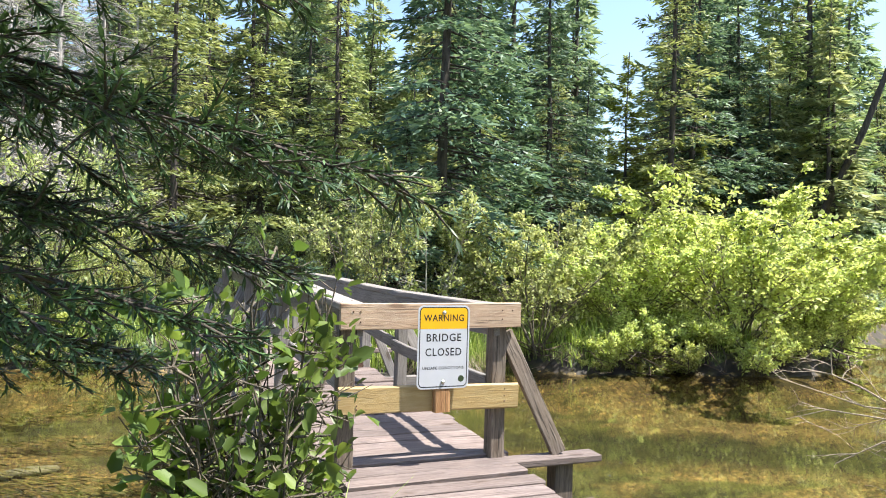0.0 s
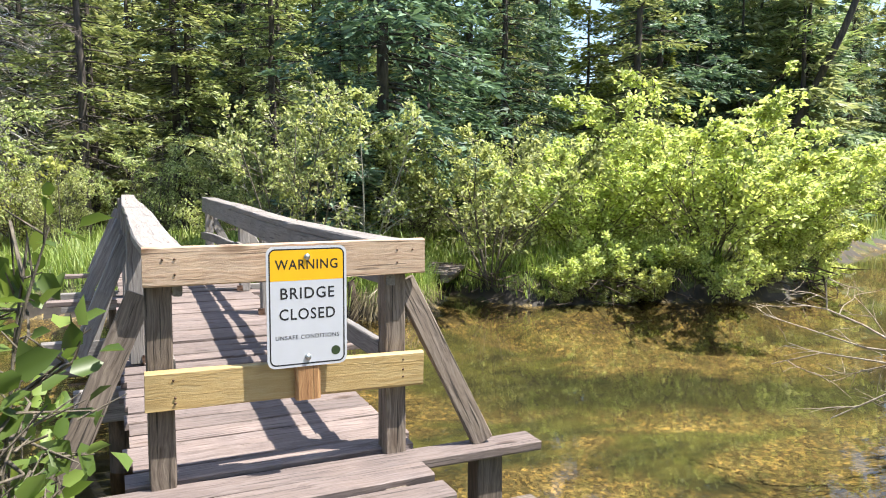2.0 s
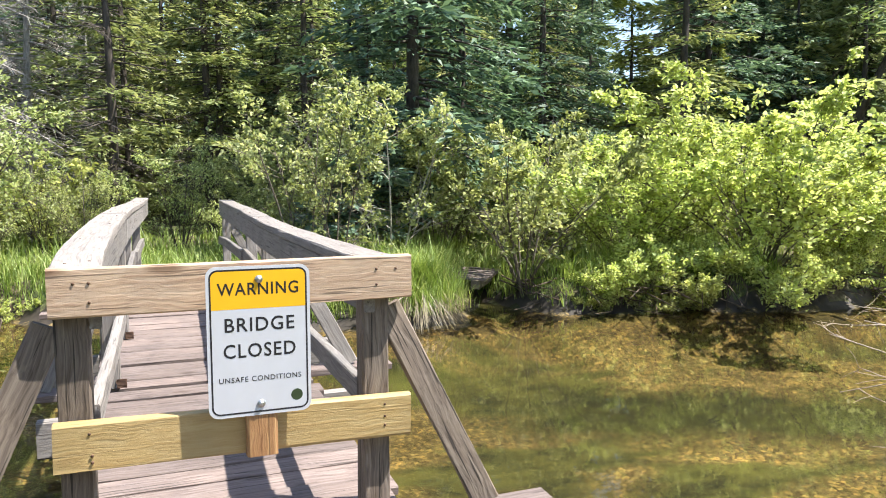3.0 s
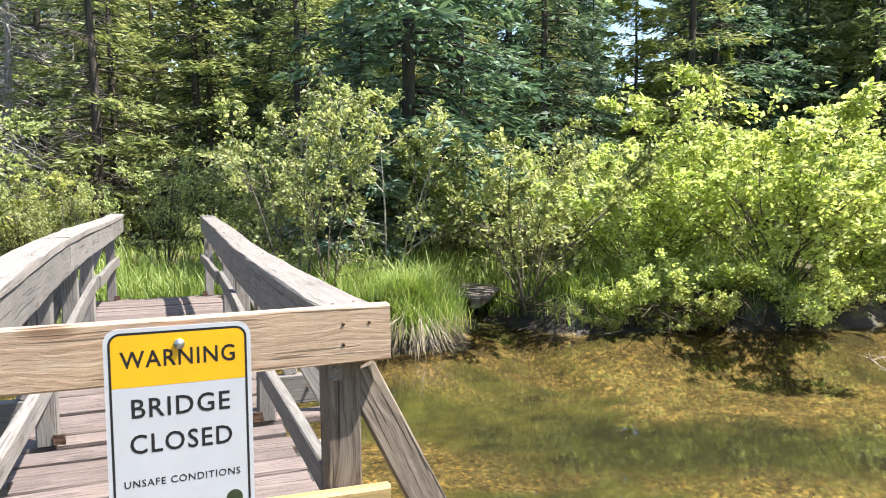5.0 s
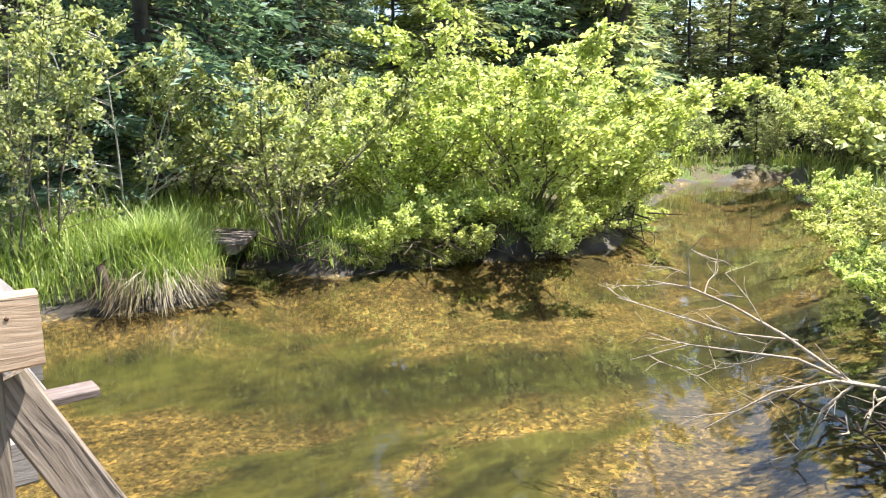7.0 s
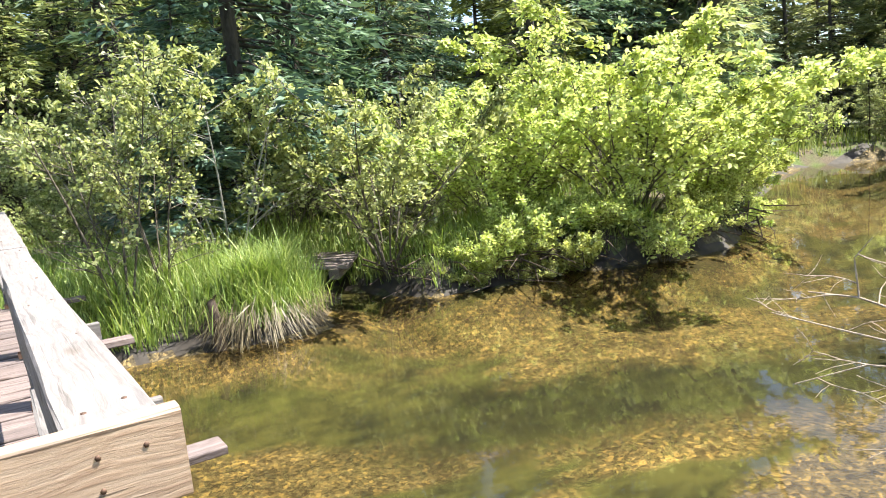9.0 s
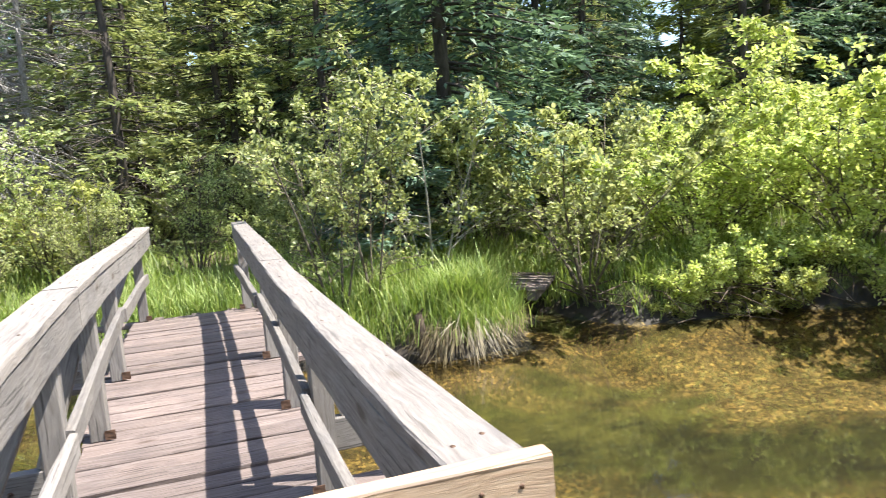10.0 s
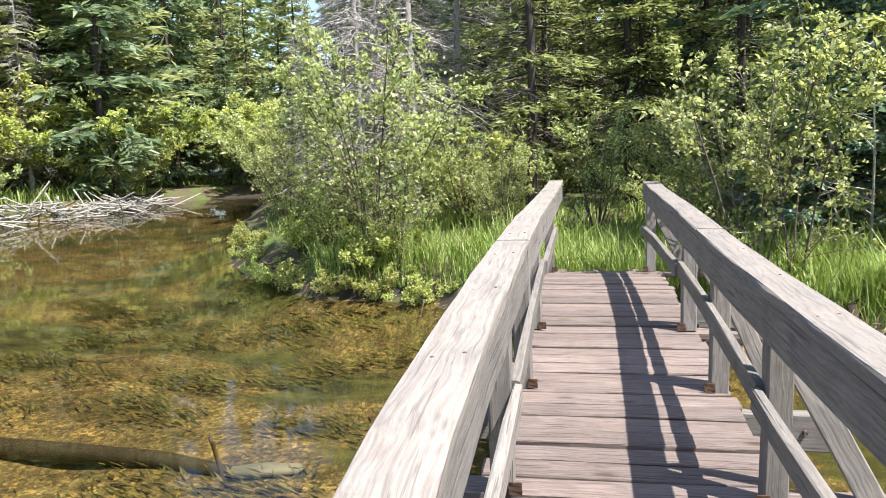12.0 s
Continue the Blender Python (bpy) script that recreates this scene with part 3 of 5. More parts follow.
def ground_z(px, py):
    px, py = np.asarray(px, float), np.asarray(py, float)
    d = shore(px, py) + 0.10 * np.sin(px * 3.1 + 1.7 * np.sin(py * 2.3)) * np.cos(py * 2.7)
    bump_ = 0.05 * np.sin(px * 1.3 + 0.7 * py) * np.cos(py * 1.1 - 0.4 * px) + 0.025 * np.sin(px * 4.1) * np.sin(py * 3.7)
    land = WATER_Z + 0.44 * ease(-0.05, 0.42, d) + 0.12 * ease(0.4, 3.0, d) + bump_ * ease(0.2, 1.5, d) + 1.2 * ease(25, 120, d)
    bed = WATER_Z - 0.42 * ease(0.0, 1.3, -d) + bump_ * 0.8 * ease(0.3, 1.5, -d)
    z = np.where(d > 0, land, bed)
    # the trodden approach to the bridge
    path = ease(1.2, 0.6, np.abs(px - 1.5)) * ease(4.4, 3.6, py) * ease(-4, 0, py)
    return z * (1 - path) + np.minimum(z, -0.21) * path


def axis(lo, hi, fine, step):
    a = list(np.arange(lo, hi, fine))
    g = step
    while a[-1] < 1500:
        a.append(a[-1] + g)
        g *= 1.28
    g = step
    while a[0] > -1500:
        a.insert(0, a[0] - g)
        g *= 1.28
    return np.array(a)


gx, gy = axis(-9.0, 15.0, 0.12, 0.3), axis(0.0, 15.0, 0.12, 0.3)
GX, GY = np.meshgrid(gx, gy)
GZ = ground_z(GX, GY)
nx, ny = len(gx), len(gy)
ii, jj = np.meshgrid(np.arange(ny - 1), np.arange(nx - 1), indexing="ij")
gq = np.stack([ii * nx + jj, ii * nx + jj + 1, ii * nx + nx + jj + 1, ii * nx + nx + jj], axis=-1).reshape(-1, 4)
gmesh = smooth(quick_mesh("ground", np.stack([GX, GY, GZ], axis=-1).reshape(-1, 3), gq, SOIL))
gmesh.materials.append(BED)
wet = (GZ.ravel()[gq].mean(axis=1) < WATER_Z + 0.03).astype(np.int32)
gmesh.materials.append(MUD)
mean_z = GZ.ravel()[gq].mean(axis=1)
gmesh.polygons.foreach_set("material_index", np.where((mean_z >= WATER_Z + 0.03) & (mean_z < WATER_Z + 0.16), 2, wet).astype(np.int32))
tagged(new("ground", gmesh), "mossy forest soil sloping into a sandy stream bed", "ground", kind="structure")
wx, wy = np.linspace(-30, 62, 24), np.linspace(2.2, 38, 12)
WX, WY = np.meshgrid(wx, wy)
wi, wj = np.meshgrid(np.arange(11), np.arange(23), indexing="ij")
wq = np.stack([wi * 24 + wj, wi * 24 + wj + 1, wi * 24 + 25 + wj, wi * 24 + 24 + wj], axis=-1).reshape(-1, 4)
tagged(new("water", quick_mesh("water", np.stack([WX, WY, np.full_like(WX, WATER_Z)], axis=-1).reshape(-1, 3), wq, WATER)),
       "clear shallow amber stream water with gentle ripples", "water", kind="structure")

# ---- the footbridge ----
STATIONS = ((3.9, 0.0), (5.97, 0.035), (7.0, 0.082), (8.1, 0.13), (9.3, 0.11), (10.6, 0.05))


def deck_z(y):
    return float(np.interp(y, [s[0] for s in STATIONS], [s[1] for s in STATIONS]))


def rail_z(y):
    """The top of the right-hand rail."""
    return RAIL["r"](y)


RAIL = {
    "l": lambda yy: float(np.interp(yy, (4.0, 4.3, 4.7, 5.3, 6.0, 7.2, 8.4, 9.6, 10.7), (0.886, 0.902, 0.919, 0.939, 0.954, 0.956, 0.946, 0.945, 0.956))),
    "r": lambda yy: float(np.interp(yy, (4.0, 4.3, 4.7, 5.7, 6.6, 8.0, 9.4, 10.2, 10.7), (0.885, 0.875, 0.871, 0.866, 0.874, 0.900, 0.910, 0.920, 0.925))),
}


bridge = thing("footbridge", "weathered grey wooden footbridge with bowed handrails and angled braces", "bridge")
rng = random.Random(4)
OUTRIGGERS = (3.99, 5.97, 8.03, 10.52)
y = 4.14
k = 0
while y < 10.62:
    near = [o for o in OUTRIGGERS if abs(o - y) < 0.10]
    if near:
        y = near[0] + 0.075 + 0.075
        continue
    z0, z1 = deck_z(y - 0.07), deck_z(y + 0.07)
    tilt = math.degrees(math.atan2(z1 - z0, 0.14))
    xa, xb = 0.955 + rng.uniform(-0.025, 0.02), 2.095 + rng.uniform(-0.03, 0.025)
    me = sweep_board("plank", [(xa, 0, 0), (xb, 0, 0)], 0.131, 0.036, WOOD_DECK, side=(0, 1, 0), seed=k)
    mesh_part("plank", me, bridge, m=pose(0, y, deck_z(y) - 0.018 + rng.uniform(-0.004, 0.004), tilt + rng.uniform(-0.8, 0.8), rng.uniform(-0.2, 0.2), rng.uniform(-0.25, 0.25)))
    y += 0.1455
    k += 1
for o in OUTRIGGERS:
    z = deck_z(o)
    me = sweep_board("outrigger", [(0.42, 0, 0), (2.61, 0, 0)], 0.142, 0.04, WOOD_DECK, side=(0, 1, 0), seed=int(o * 10))
    mesh_part("outrigger", me, bridge, "grey plank reaching out beyond the deck to foot the braces", pose(0, o, z - 0.028, 0, 0, rng.uniform(-0.6, 0.6)))
# heavy cross beams and stringers below
for yb in (5.80, 7.0, 9.3):
    inset = 0.25 if yb < 6 else 0.0
    me = sweep_board("cross_beam", [(0.45 + inset, yb, deck_z(yb) - 0.20), (2.56 - inset, yb, deck_z(yb) - 0.20)], 0.075, 0.19, WOOD_GREY, side=(0, 1, 0), seed=int(yb * 7))
    mesh_part("cross_beam", me, bridge)
    for xs in (0.62 + inset, 2.42 - inset):
        v, f = tubes([([(xs, yb - 0.042, deck_z(yb) - 0.19), (xs, yb - 0.06, deck_z(yb) - 0.19)], [0.014, 0.011])], 6)
        mesh_part("bolt", quick_mesh("bolt", v, f, RUST), bridge)
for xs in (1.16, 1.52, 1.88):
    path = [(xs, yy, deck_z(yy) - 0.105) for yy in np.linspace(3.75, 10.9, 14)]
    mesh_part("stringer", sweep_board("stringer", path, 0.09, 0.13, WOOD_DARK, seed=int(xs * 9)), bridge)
for yb in (5.80, 7.0, 9.3):
    for xs in (0.95, 2.08):
        v, f = tubes([([(xs, yb + 0.1, -1.2), (xs, yb + 0.1, -0.12)], [0.085, 0.08])], 10)
        mesh_part("support_post", smooth(quick_mesh("support_post", v, f, ROOT)), bridge)

CENTRE = {
    "l": lambda yy: float(np.interp(yy, (4.0, 4.4, 6.0, 7.2, 8.5, 10.6), (1.090, 1.068, 1.067, 1.069, 1.085, 1.115))),
    "r": lambda yy: float(np.interp(yy, (4.0, 6.6, 10.7), (1.996, 1.988, 2.020))),
}
JOINTS = {"l": (4.025, 6.28, 9.2, 10.66), "r": (4.025, 7.15, 10.68)}
MIDS = {"l": (4.13, 5.9, 8.1, 10.6), "r": (4.13, 5.93, 8.0, 10.62)}
for sd, inward in (("l", 1), ("r", -1)):
    cx, top = CENTRE[sd], RAIL[sd]
    for a, b in zip(JOINTS[sd], JOINTS[sd][1:]):
        ys = np.linspace(a + 0.002, b - 0.002, 14)
        path = [(cx(v), v, top(v) - 0.019) for v in ys]
        mesh_part("rail_cap", sweep_board("rail_cap", path, 0.138, 0.038, WOOD_CAP, seed=int(a * 11)), bridge, "sun-bleached rail cap board")
        path = [(cx(v) + inward * 0.045, v, top(v) - 0.038 - 0.073) for v in ys]
        mesh_part("rail_board", sweep_board("rail_board", path, 0.036, 0.143, WOOD_GREY, seed=int(a * 17)), bridge)
    for yn in (4.12, 4.75, 5.35, 5.93, 6.5, 7.0, 7.6, 8.05, 8.7, 9.4, 10.1, 10.55):
        for xn in (-0.03, 0.034):
            yy = yn + xn * 0.5
            v, f = tubes([([(cx(yy) + xn, yy, top(yy) - 0.004), (cx(yy) + xn, yy, top(yy) + 0.0012), (cx(yy) + xn, yy, top(yy) + 0.0015)], [0.005, 0.005, 0.0005])], 6)
            mesh_part("nail", quick_mesh("nail", v, f, RUST), bridge)
    for n, (a, b) in enumerate(zip(MIDS[sd], MIDS[sd][1:])):
        ys = np.linspace(a, b, 6)
        lift = 0.012 * (n % 2)
        path = [(1.10 if sd == "l" else 1.962, v, deck_z(v) + 0.395 + lift + 0.01 * math.sin(v * 2)) for v in ys]
        path = [(p[0] + inward * 0.012 * ((n + 1) % 2), p[1], p[2]) for p in path]
        mesh_part("middle_rail", sweep_board("middle_rail", path, 0.036, 0.09, WOOD_GREY, seed=int(a * 5) + 3), bridge)
    for yp in (5.93, 7.0, 8.03, 10.56):
        xp = 1.045 if sd == "l" else 2.022
        z0 = deck_z(yp)
        me = sweep_board("post", [(xp, yp, z0), (xp, yp, top(yp) - 0.04)], 0.088, 0.088, WOOD_GREY, side=(1, 0, 0), chamfer=0.006, seed=int(yp * 3))
        mesh_part("post", me, bridge)
        clip = sweep_board("post_clip", [(xp + inward * 0.05, yp - 0.048, z0 + 0.002), (xp + inward * 0.05, yp - 0.048, z0 + 0.05)], 0.05, 0.005, RUST, side=(1, 0, 0), seed=2)
        mesh_part("post_clip", clip, bridge)
    # braces from the post tops down to the outrigger ends
    for yp in (3.99, 5.97, 8.03, 10.5):
        xo = 0.70 if sd == "l" else 2.365
        xt = 1.01 if sd == "l" else 2.02
        zt = top(yp) - 0.17
        me = sweep_board("brace", [(xt, yp + 0.07, zt), (xo, yp + 0.01, deck_z(yp) + 0.0)], 0.04, 0.092, WOOD_POST if yp < 4.2 else WOOD_GREY, side=(0, 1, 0), seed=int(yp * 13) + inward)
        mesh_part("brace", me, bridge)
    xo, xt = (0.78, 1.02) if sd == "l" else (2.32, 2.03)
    mesh_part("brace", sweep_board("brace", [(xt, 7.05, top(7.0) - 0.2), (xo, 7.0, -0.02)], 0.04, 0.085, WOOD_GREY, side=(0, 1, 0), seed=77 + inward), bridge)
    # the two posts that carry the barrier
    xp = 1.07 if sd == "l" else 1.975
    mesh_part("post", sweep_board("post", [(xp, 4.078, -0.35), (xp, 4.078, 0.87)], 0.09, 0.09, WOOD_POST, seed=5 + inward), bridge, "dark brown weathered post")
    xs = 0.72 if sd == "l" else 2.38
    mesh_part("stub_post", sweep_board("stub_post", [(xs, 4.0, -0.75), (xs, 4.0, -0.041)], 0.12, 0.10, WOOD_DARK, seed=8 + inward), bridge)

# approach boardwalk in front of the barrier
walkway = thing("boardwalk", "low boardwalk of pinkish weathered planks leading onto the bridge", "boardwalk")
y = 3.83
k = 100
while y > -0.6:
    xa, xb = 0.99 + rng.uniform(-0.03, 0.03), 2.035 + rng.uniform(-0.03, 0.03)
    me = sweep_board("plank", [(xa, 0, 0), (xb, 0, 0)], 0.136, 0.038, WOOD_DECK, side=(0, 1, 0), seed=k)
    mesh_part("plank", me, walkway, m=pose(0, y, -0.036 - 0.02 * (3.83 - y) + rng.uniform(-0.004, 0.004), rng.uniform(-1.0, 1.0), rng.uniform(-0.4, 0.4), rng.uniform(-0.7, 0.7)))
    y -= 0.152
    k += 1
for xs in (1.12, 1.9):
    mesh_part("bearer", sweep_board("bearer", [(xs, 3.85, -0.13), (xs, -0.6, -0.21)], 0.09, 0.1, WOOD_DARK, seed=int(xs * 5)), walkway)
# a squared log that retains the bank
crib = thing("retaining_log", "old squared log half sunk in the bank beside the bridge foot", "log")
mesh_part("log", sweep_board("log", [(0.3, 4.0, -0.42), (2.62, 3.92, -0.40)], 0.2, 0.24, WOOD_DARK, side=(0, 1, 0), chamfer=0.03, rough_edge=0.008, seed=9), crib)

# ---- barrier and sign ----
barrier = thing("barrier", "new pine boards nailed across the bridge entrance", "barrier")
mesh_part("upper_board", sweep_board("upper_board", [(1.018, 4.004, 0.818), (2.084, 4.004, 0.822)], 0.038, 0.14, WOOD_PINE, side=(0, 1, 0), seed=31), barrier, "pale pinkish pine board with nail holes")
mesh_part("lower_board", sweep_board("lower_board", [(1.014, 4.004, 0.373), (2.08, 4.004, 0.357)], 0.038, 0.14, WOOD_YELLOW, side=(0, 1, 0), seed=32), barrier, "fresh yellow pine board")
mesh_part("batten", sweep_board("batten", [(1.590, 3.966, 0.292), (1.584, 3.966, 0.87)], 0.09, 0.036, WOOD_BLOCK, seed=33), barrier, "reddish brown upright batten behind the sign")
for bx, bz in ((1.085, 0.845), (1.125, 0.79), (1.125, 0.845), (1.965, 0.85), (1.965, 0.80), (2.03, 0.85), (1.11, 0.41), (1.115, 0.345), (1.115, 0.325), (1.99, 0.40), (1.99, 0.36), (1.99, 0.33)):
    v, f = tubes([([(bx, 3.992, bz), (bx, 3.9828, bz), (bx, 3.9825, bz)], [0.0045, 0.0045, 0.0005])], 6)
    mesh_part("nail", quick_mesh("nail", v, f, RUST), barrier)


def outline(w, h, r, n=8):
    """A rounded rectangle, anticlockwise, about the origin."""
    pts = []
    for cx, cz, a0 in ((w / 2 - r, h / 2 - r, 0), (-w / 2 + r, h / 2 - r, 90), (-w / 2 + r, -h / 2 + r, 180), (w / 2 - r, -h / 2 + r, 270)):
        pts += [(cx + r * math.cos(radians(a0 + 90 * i / n)), cz + r * math.sin(radians(a0 + 90 * i / n))) for i in range(n + 1)]
    return pts


def plate(name, pts, y0, y1, material, hole=None):
    """A flat plate in the x-z plane between y0 (front) and y1, ring-shaped where hole is given."""
    bm = bmesh.new()
    if hole is None:
        front = [bm.verts.new((x, y0, z)) for x, z in pts]
        face = bm.faces.new(front)
        ext = bmesh.ops.extrude_face_region(bm, geom=[face])
        bmesh.ops.translate(bm, verts=[e for e in ext["geom"] if isinstance(e, bmesh.types.BMVert)], vec=(0, y1 - y0, 0))
    else:
        a = [bm.verts.new((x, y0, z)) for x, z in pts]
        b = [bm.verts.new((x, y0, z)) for x, z in hole]
        n = len(a)
        for i in range(n):
            bm.faces.new((a[i], a[(i + 1) % n], b[(i + 1) % n], b[i]))
    bmesh.ops.recalc_face_normals(bm, faces=bm.faces)
    me = bpy.data.meshes.new(name)
    bm.to_mesh(me)
    bm.free()
    me.materials.append(material)
    return me


SIGN_Y = 3.9445
sign = thing("warning_sign", "white and yellow metal warning sign bolted to the pine barrier", "sign", at=(1.588, SIGN_Y, 0.652), turn=0)
mesh_part("panel", plate("panel", outline(0.305, 0.457, 0.03), 0.0, 0.003, SIGN_WHITE), sign, "white aluminium panel with rounded corners")
band = [(x, z) for x, z in outline(0.281, 0.433, 0.022) if z > 0.1] + [(-0.1405, 0.1), (0.1405, 0.1)]
band = sorted(band, key=lambda q: math.atan2(q[1] - 0.15, q[0]))
mesh_part("yellow_band", plate("yellow_band", band, -0.0002, 0.0, SIGN_YELLOW), sign, "yellow band")
mesh_part("border", plate("border", outline(0.287, 0.439, 0.025), -0.0004, 0, SIGN_BLACK, outline(0.277, 0.429, 0.020)), sign, "thin black border line")


def lettering(text, cap, width, x, z, bold):
    cu = bpy.data.curves.new("lettering", "FONT")
    cu.body, cu.size, cu.align_x, cu.align_y, cu.offset, cu.extrude = text, cap / 0.69, "CENTER", "CENTER", bold, 0.0001
    cu.space_character = 1.12
    cu.resolution_u = 3
    tmp = bpy.data.objects.new("lettering_source", cu)
    scene.collection.objects.link(tmp)
    bpy.context.view_layer.update()
    me = bpy.data.meshes.new_from_object(tmp.evaluated_get(bpy.context.evaluated_depsgraph_get()))
    bpy.data.objects.remove(tmp)
    xs = [v.co.x for v in me.vertices]
    s = width / (max(xs) - min(xs))
    me.materials.clear()
    me.materials.append(SIGN_BLACK)
    mesh_part("lettering", me, sign, "black lettering " + text, Matrix.Translation((x, -0.0004, z)) @ pose(0, 0, 0, 90) @ Matrix.Diagonal((s, 1, 1, 1)))


lettering("WARNING", 0.036, 0.238, 0, 0.158, 0.0007)
lettering("BRIDGE", 0.041, 0.205, 0, 0.050, 0.0006)
lettering("CLOSED", 0.041, 0.213, 0, -0.029, 0.0006)
lettering("UNSAFE CONDITIONS", 0.0155, 0.243, 0, -0.115, 0.0001)
disc = [(0.108 + 0.018 * math.cos(a * math.pi / 12), -0.176 + 0.018 * math.sin(a * math.pi / 12)) for a in range(24)]
mesh_part("seal", plate("seal", disc, -0.0003, 0.0, SIGN_GREEN), sign, "small dark green round seal")
for bz in (0.188, -0.193):
    prof = [(0, 0, 0.0), (0, -0.004, 0.0), (0, -0.0045, 0.0), (0, -0.008, 0.0), (0, -0.0085, 0.0)]
    v, f = tubes([([(0, p[1], bz) for p in prof], [0.012, 0.012, 0.008, 0.0075, 0.001])], 10)
    mesh_part("bolt", quick_mesh("bolt", v, f, STEEL), sign, "shiny bolt head")

# ---- forest ----


def plant(t, x, y, scale=1.0, turn=0.0, sink=0.04, first=False, squash=1.0):
    z = float(ground_z(x, y)) - sink
    m = Matrix.Translation((x, y, max(z, WATER_Z - 0.5))) @ pose(0, 0, 0, 0, 0, turn) @ Matrix.Diagonal((scale, scale, scale * squash, 1))
    if t.get("planted"):
        ob = copy_thing(t, m)
    else:
        t["planted"] = 1
        t.matrix_world = m
        ob = t
    return ob


G_FOREST = "forest trees behind the stream"
SPRUCE = [conifer("spruce_tree", "tall dark green spruce with drooping limbs", 10 + i, 11.0, 2.3, 9000, BARK_DARK, NEEDLE_DARK, G_FOREST, low=0.10, droop=0.38) for i in range(2)]
FIR = [conifer("fir_tree", "sparse olive green fir with grey trunk", 20 + i, 9.5, 1.75, 5200, BARK_DARK, NEEDLE_OLIVE, G_FOREST, low=0.12, droop=0.25, bare=0.22, tuft=0.19) for i in range(3)]
LARCH = [conifer("larch_tree", "small yellow-green larch with feathery limbs", 31, 6.6, 1.6, 8000, BARK_DARK, NEEDLE_LARCH, G_FOREST, low=0.06, droop=0.12, tuft=0.17)]
PINE = [conifer("pine_tree", "tall pine with open layered limbs and dark trunk", 41 + i, 13.0, 3.0, 6000, BARK_DARK, NEEDLE_PINE, G_FOREST, low=0.22, droop=0.02, dense=0.62, tuft=0.24, girth=0.013, up_tips=0.25) for i in range(2)]
DEAD = [conifer("dead_spruce", "dead grey spruce with bare tangled twigs", 51 + i, 9.0, 2.1, 900, BARK_DEAD, NEEDLE_OLIVE, G_FOREST, low=0.08, droop=0.5, bare=0.93, dense=1.5) for i in range(2)]
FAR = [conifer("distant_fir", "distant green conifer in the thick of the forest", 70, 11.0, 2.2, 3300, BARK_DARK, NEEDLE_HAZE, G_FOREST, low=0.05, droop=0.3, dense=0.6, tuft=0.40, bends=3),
       conifer("distant_spruce", "distant dark spruce in the thick of the forest", 72, 12.0, 2.4, 3300, BARK_DARK, NEEDLE_HAZE_DARK, G_FOREST, low=0.05, droop=0.35, dense=0.6, tuft=0.40, bends=3),
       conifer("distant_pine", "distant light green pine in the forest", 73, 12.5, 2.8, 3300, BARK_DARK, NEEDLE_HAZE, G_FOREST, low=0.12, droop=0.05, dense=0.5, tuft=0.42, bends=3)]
YOUNG = conifer("young_spruce", "young blue-green spruce with stiff feathery limbs", 61, 3.7, 1.35, 5200, BARK_DARK, NEEDLE_BLUE, "", low=0.05, droop=0.18, dense=1.7, tuft=0.16)

# trees that stand out one by one
plant(SPRUCE[0], 5.2, 12.9, 1.08, 20)
plant(YOUNG, 4.25, 12.4, 1.0, 0)
plant(FIR[0], 0.5, 16.8, 1.0, 40)
plant(DEAD[0], -1.65, 16.7, 1.0, 0)
plant(DEAD[1], -3.4, 19.5, 1.05, 80)
plant(FIR[1], 2.4, 18.4, 1.05, 10)
plant(SPRUCE[1], 4.4, 22.5, 1.0, 70)
plant(LARCH[0], 10.4, 14.6, 0.95, 0)
plant(SPRUCE[1], 8.3, 14.3, 0.82, 120)
plant(SPRUCE[0], 7.2, 16.0, 1.0, 200)
plant(FIR[2], 15.4, 18.6, 1.02, 90)
plant(SPRUCE[0], 14.4, 15.0, 0.82, 300)
plant(PINE[0], 16.9, 15.0, 0.98, 30)
plant(PINE[1], 25.0, 10.9, 0.56, 130)
plant(PINE[0], 27.0, 10.4, 0.6, 250)
plant(LARCH[0], 12.6, 14.3, 0.7, 140)
plant(PINE[1], -14.5, 37.5, 0.75, 20)

for tree, x, y, s, r in ((FIR[1], 10.9, 13.6, 0.98, 200), (SPRUCE[1], 12.6, 14.8, 0.92, 15), (FIR[2], 13.6, 16.6, 1.05, 75), (PINE[1], 18.6, 16.6, 1.0, 190), (FIR[0], 20.4, 18.6, 1.1, 320)):
    plant(tree, x, y, s, r)

tree_rng = random.Random(12)
kinds = [SPRUCE[0], SPRUCE[1], FIR[0], FIR[1], FIR[2], FIR[0], FIR[1], PINE[0], PINE[1], LARCH[0]]
placed = [(5.2, 12.9), (0.5, 16.8), (-1.65, 16.7), (10.4, 14.6)]


def t_height(t):
    return max(v.co.z for c in t.children if c.name.startswith("trunk") for v in c.data.vertices)


